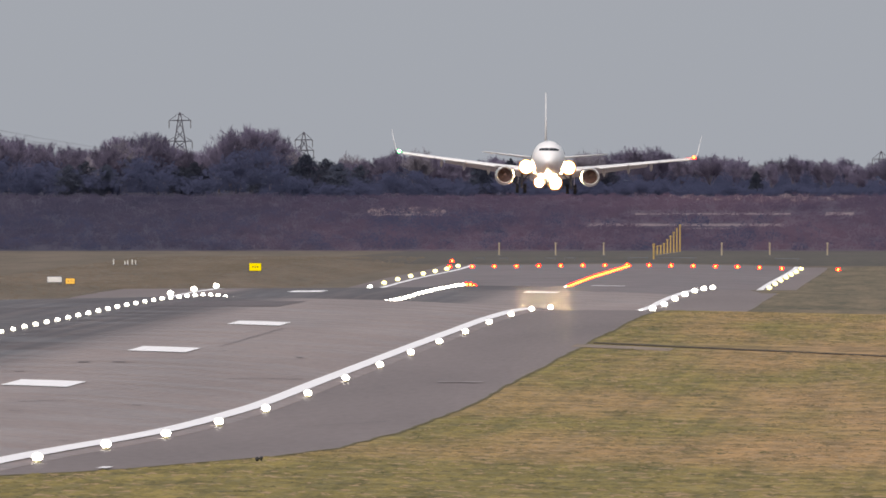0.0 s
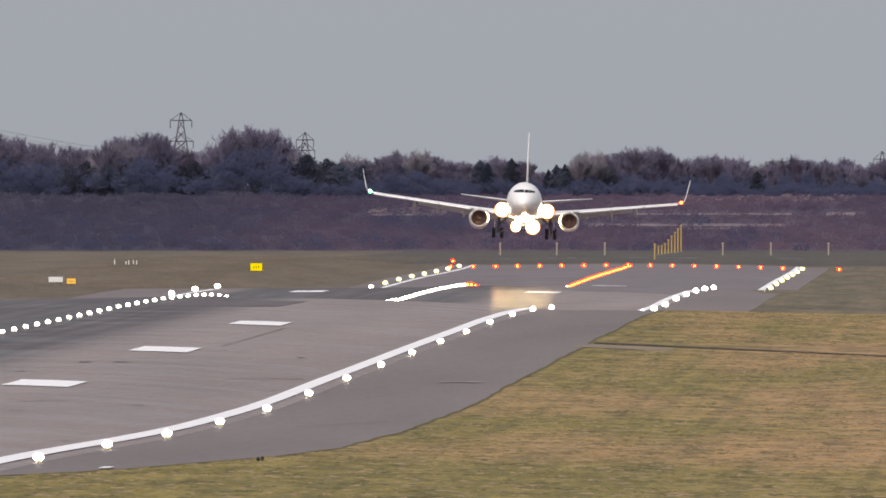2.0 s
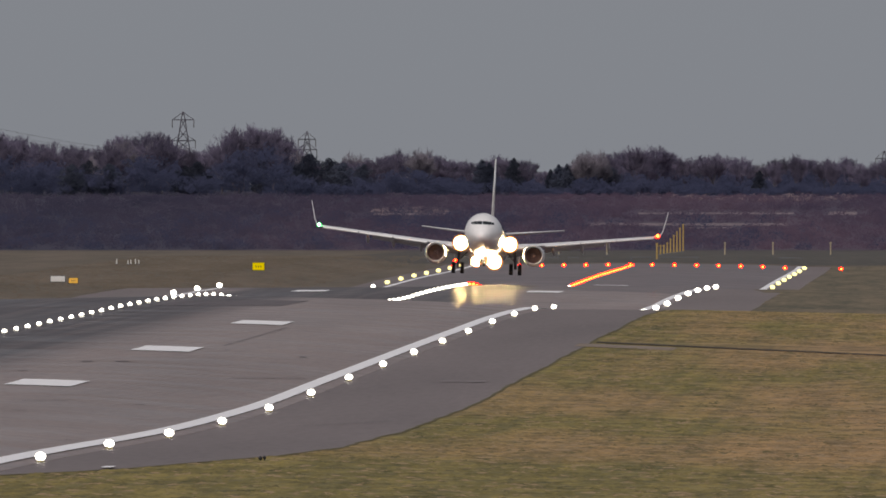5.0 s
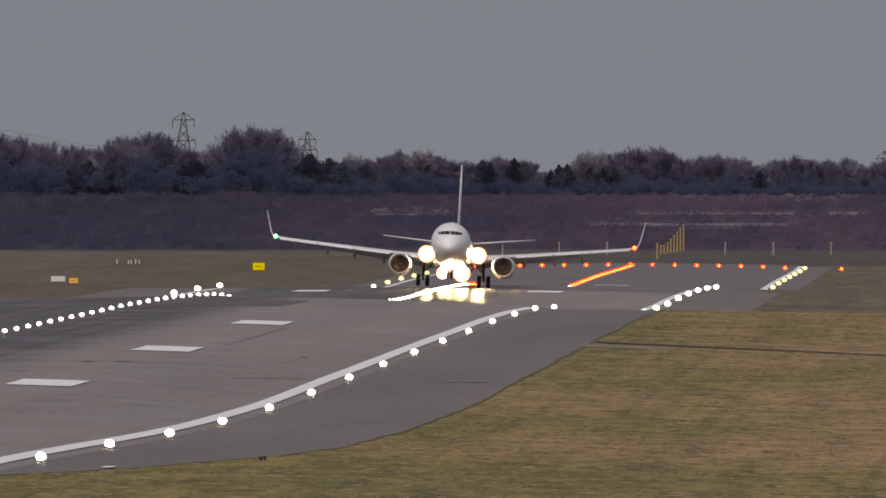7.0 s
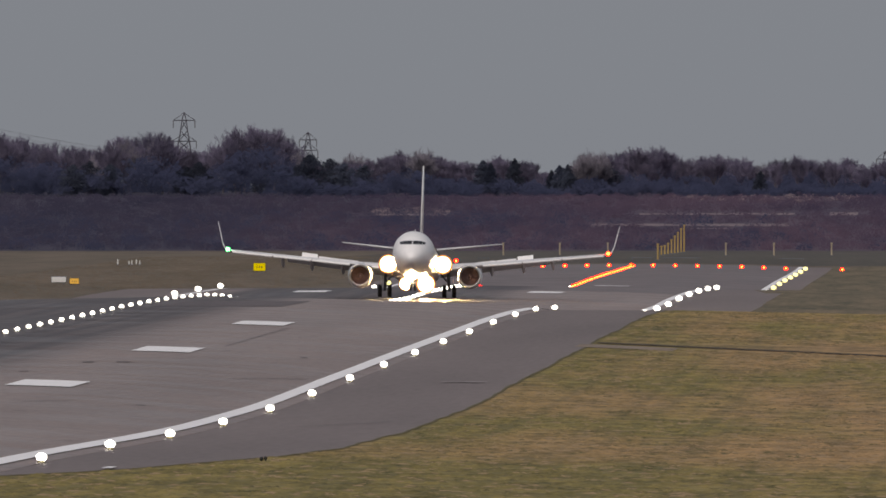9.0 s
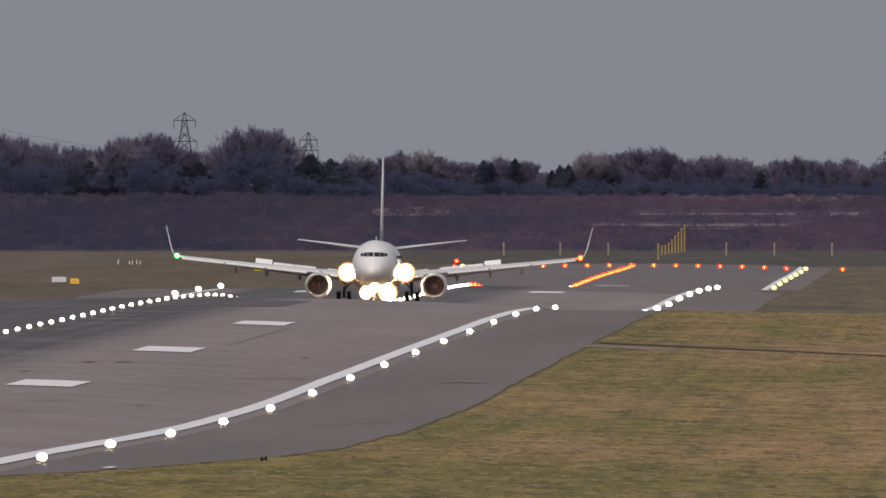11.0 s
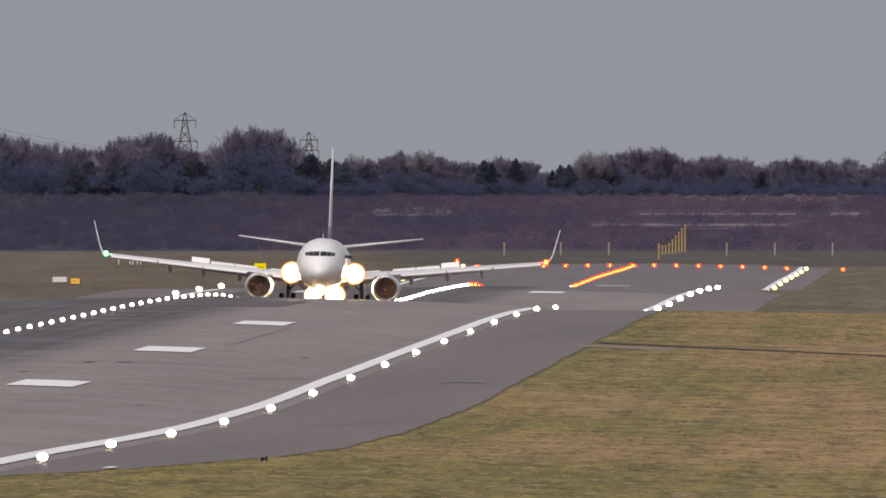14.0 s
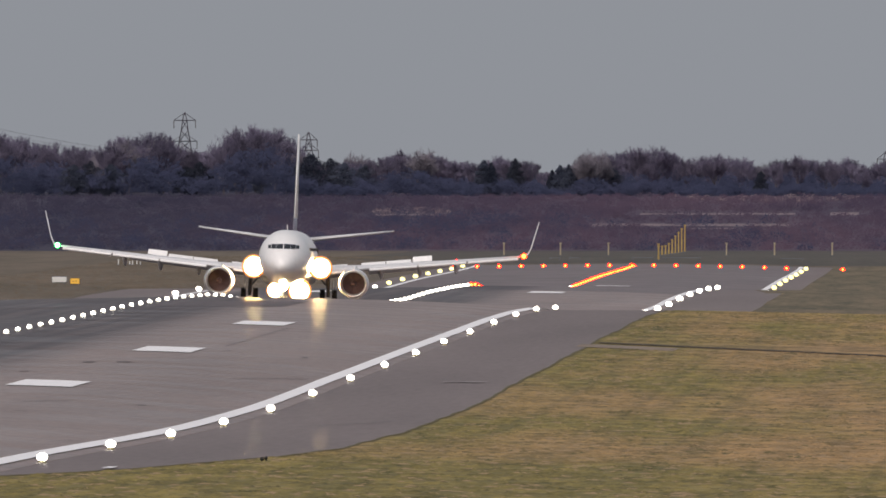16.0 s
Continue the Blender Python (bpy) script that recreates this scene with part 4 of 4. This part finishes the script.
        # Bright ball in front: the painted overexposed centre of the position light.
        part("glare_core", ball(bmesh.new(), (s * 16.9, 1.64, 3.98), 0.16, 10, 6), LAMP_CORE if s > 0 else NAV_CORE, wing, "bright ball painting the position light's overexposed centre", True)
        part("position_light", nav, NAV_RED if s > 0 else NAV_GREEN, wing, "red position light" if s > 0 else "green position light", True)
        part("tailplane", slab(bmesh.new(), [((s * 0.5, 12.6, 4.62), 4.2, 0.4, up), ((s * 7.15, 16.4, 5.47), 1.4, 0.14, up)]), WING_GREY, jet, "pale grey tailplane", True)
        # engine
        cowl = part("engine_cowl", lathe(bmesh.new(), [(-7.6, 0.82, 0.80, 0.02), (-9.0, 0.845, 0.825, 0.0), (-9.18, 0.90, 0.88, 0), (-9.2, 0.95, 0.92, 0), (-9.05, 1.02, 0.99, 0), (-8.2, 1.09, 1.06, 0),
                                                       (-7.0, 1.10, 1.08, 0.0), (-5.6, 0.98, 0.98, 0.02), (-4.6, 0.72, 0.74, 0.05), (-4.6, 0.55, 0.55, 0.05), (-7.6, 0.5, 0.5, 0.02)], 36, s * 4.85, 1.6, False), SKIN, jet, "white engine cowl", True)
        part("inlet_lip", lathe(bmesh.new(), [(-8.95, 0.83, 0.81, 0.0), (-9.2, 0.90, 0.88, 0), (-9.235, 0.95, 0.92, 0), (-9.2, 0.985, 0.96, 0), (-8.95, 1.05, 1.02, 0)], 36, s * 4.85, 1.6, False), BARE_METAL, cowl, "polished metal inlet lip", True)
        blade = bpy.data.meshes.new("fan_blade")
        blade.from_pydata([(-0.05, 0.05, 0.2), (0.06, -0.05, 0.2), (0.13, -0.09, 0.78), (-0.09, 0.09, 0.78), (-0.04, 0.07, 0.2), (0.07, -0.03, 0.2), (0.14, -0.07, 0.78), (-0.08, 0.11, 0.78)], [],
                          [(0, 1, 2, 3), (7, 6, 5, 4), (0, 4, 5, 1), (1, 5, 6, 2), (2, 6, 7, 3), (3, 7, 4, 0)])
        blade.materials.append(DARK_METAL)
        for i in range(24):
            ob = new("fan_blade", blade)
            ob.parent = cowl
            ob.matrix_basis = Matrix.Translation((s * 4.85, -7.95, 1.6)) @ Matrix.Rotation(2 * math.pi * i / 24, 4, "Y")
        part("fan_back", rod(bmesh.new(), (s * 4.85, -7.8, 1.6), (s * 4.85, -7.7, 1.6), 0.8, sides=28), DARK_METAL, cowl)
        part("spinner", lathe(bmesh.new(), [(-8.45, 0.02, 0.02, 0), (-8.2, 0.14, 0.14, 0), (-7.9, 0.24, 0.24, 0)], 16, s * 4.85, 1.6), DARK_METAL, cowl, smooth=True)
        part("engine_pylon", slab(bmesh.new(), [((s * 4.85, -7.9, 2.45), 6.2, 0.3, (1, 0, 0)), ((s * 4.85, -5.6, 2.85), 4.2, 0.34, (1, 0, 0))]), SKIN, cowl, smooth=True)
        # main gear
        gear = part("main_gear", rod(rod(bmesh.new(), (s * 2.86, 0, 0.56), (s * 2.75, 0, 2.5), 0.13, 0.16), (s * 2.86, 0, 1.2), (s * 1.9, 0.5, 2.3), 0.07), STEEL, jet, "main landing gear leg")
        for d in (-0.43, 0.43):
            w = part("wheel", rod(bmesh.new(), (s * 2.86 + d - 0.18, 0, 0.56), (s * 2.86 + d + 0.18, 0, 0.56), 0.56, sides=24), TYRE, gear)
        part("gear_door", box(bmesh.new(), (s * 3.2, 0, 1.5), (0.04, 0.9, 1.0), 0.01), SKIN, gear)
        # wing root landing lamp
        # Lens far larger than life, to cover the lamp's glare.
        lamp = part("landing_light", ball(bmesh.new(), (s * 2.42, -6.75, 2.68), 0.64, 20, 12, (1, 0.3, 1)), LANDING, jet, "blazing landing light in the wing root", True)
        lamp_halo(lamp, s * 2.42, -6.75, 2.68, 0.64)
    # nose gear
    gear = part("nose_gear", rod(bmesh.new(), (0, -15.6, 0.34), (0, -15.3, 1.9), 0.09, 0.11), STEEL, jet, "nose landing gear leg")
    for d in (-0.2, 0.2):
        part("wheel", rod(bmesh.new(), (d - 0.1, -15.6, 0.34), (d + 0.1, -15.6, 0.34), 0.34, sides=24), TYRE, gear)
    # Lens enlarged to brighten the underside of the nose.
    part("taxi_light", ball(bmesh.new(), (0, -15.85, 1.3), 0.3, 16, 10, (1, 0.4, 1)), LANDING, gear, "lit taxi light", True)
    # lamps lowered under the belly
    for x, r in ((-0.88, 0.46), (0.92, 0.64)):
        # These lenses are oversized for glare as well.
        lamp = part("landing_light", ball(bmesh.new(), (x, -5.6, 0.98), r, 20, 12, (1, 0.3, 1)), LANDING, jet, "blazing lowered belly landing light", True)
        lamp_halo(lamp, x, -5.6, 0.98, r)
        part("lamp_strut", rod(bmesh.new(), (x, -5.3, 1.0), (x, -5.0, 1.75), 0.05), STEEL, lamp)
    tagged(jet, "white twin-engined airliner with winglets and blazing landing lights", "airplane")
    return jet, spoilers, wings


airliner, SPOILERS, WINGS = build_airliner()


# ------------------------------------------------ what moves
def motions():
    rows = []
    for t, x, y, z, rx, ry, rz in (
            (0.0, -58.65, 2803.4, 10.9, -2.7, 1.2, 2.0), (1.0, -58.25, 2727.3, 8.46, -2.5, 0.6, 1.6), (2.0, -58.0, 2652.8, 5.9, -3.1, 2.1, 0.8),
            (2.7, -57.7, 2601.8, 4.65, -3.4, 1.4, 0.2), (4.0, -57.25, 2509.4, 3.22, -3.2, 1.65, -0.6), (5.2, -57.3, 2426.2, 2.4, -3.1, 2.0, -0.4),
            (6.5, -57.38, 2338.8, 1.85, -3.0, 2.3, -0.2), (7.0, -57.3, 2305.9, 1.66, -3.0, 1.9, -0.05), (7.5, -57.22, 2273.5, 1.57, -2.97, 0.4, 0.1), (8.5, -57.34, 2209.8, 1.34, -2.68, 0.78, 0.0),
            (9.2, -57.4, 2166, 1.2, -2.2, 0.6, 0.1), (10.3, -57.45, 2098.7, 1.0, -0.8, 0.4, 0.3),
            (11.5, -57.5, 2027.4, 0.94, -0.15, 0.3, 0.5), (13.0, -57.25, 1941.0, 1.14, -0.15, 0.86, 0.6), (14.5, -56.65, 1858.7, 1.44, -0.2, 1.2, 0.3),
            (16.0, -56.2, 1778.8, 2.1, -0.16, 1.37, 0.3)):
        if t >= 7.5:    # the main wheels roll on the runway
            z = float(ground_z(x, y)) + 0.07
        rows.append((t, pose(x, y, z, rx, ry, rz)))
    walk(airliner, rows)
    for wing, s in WINGS:   # the wings bend upwards in flight and settle once the wheels carry the weight
        hinge = pose(s * 1.9, 0, 2.35)
        walk(wing, [(t, hinge @ pose(0, 0, 0, 0, -s * a, 0) @ hinge.inverted()) for t, a in ((0, 2.3), (2.7, 2.4), (4, 2.0), (6.5, 1.7), (7.5, 0.8), (8.5, 0.75), (10.3, 0.3), (11.5, 0), (13, -0.4), (16, -0.4))])
    for ob, rest, angle in SPOILERS:
        walk(ob, [(t, rest @ pose(0, 0, 0, a, 0, 0)) for t, a in ((0, 0), (7.2, 0), (7.5, angle * 0.5), (7.8, angle), (16, angle))])


motions()
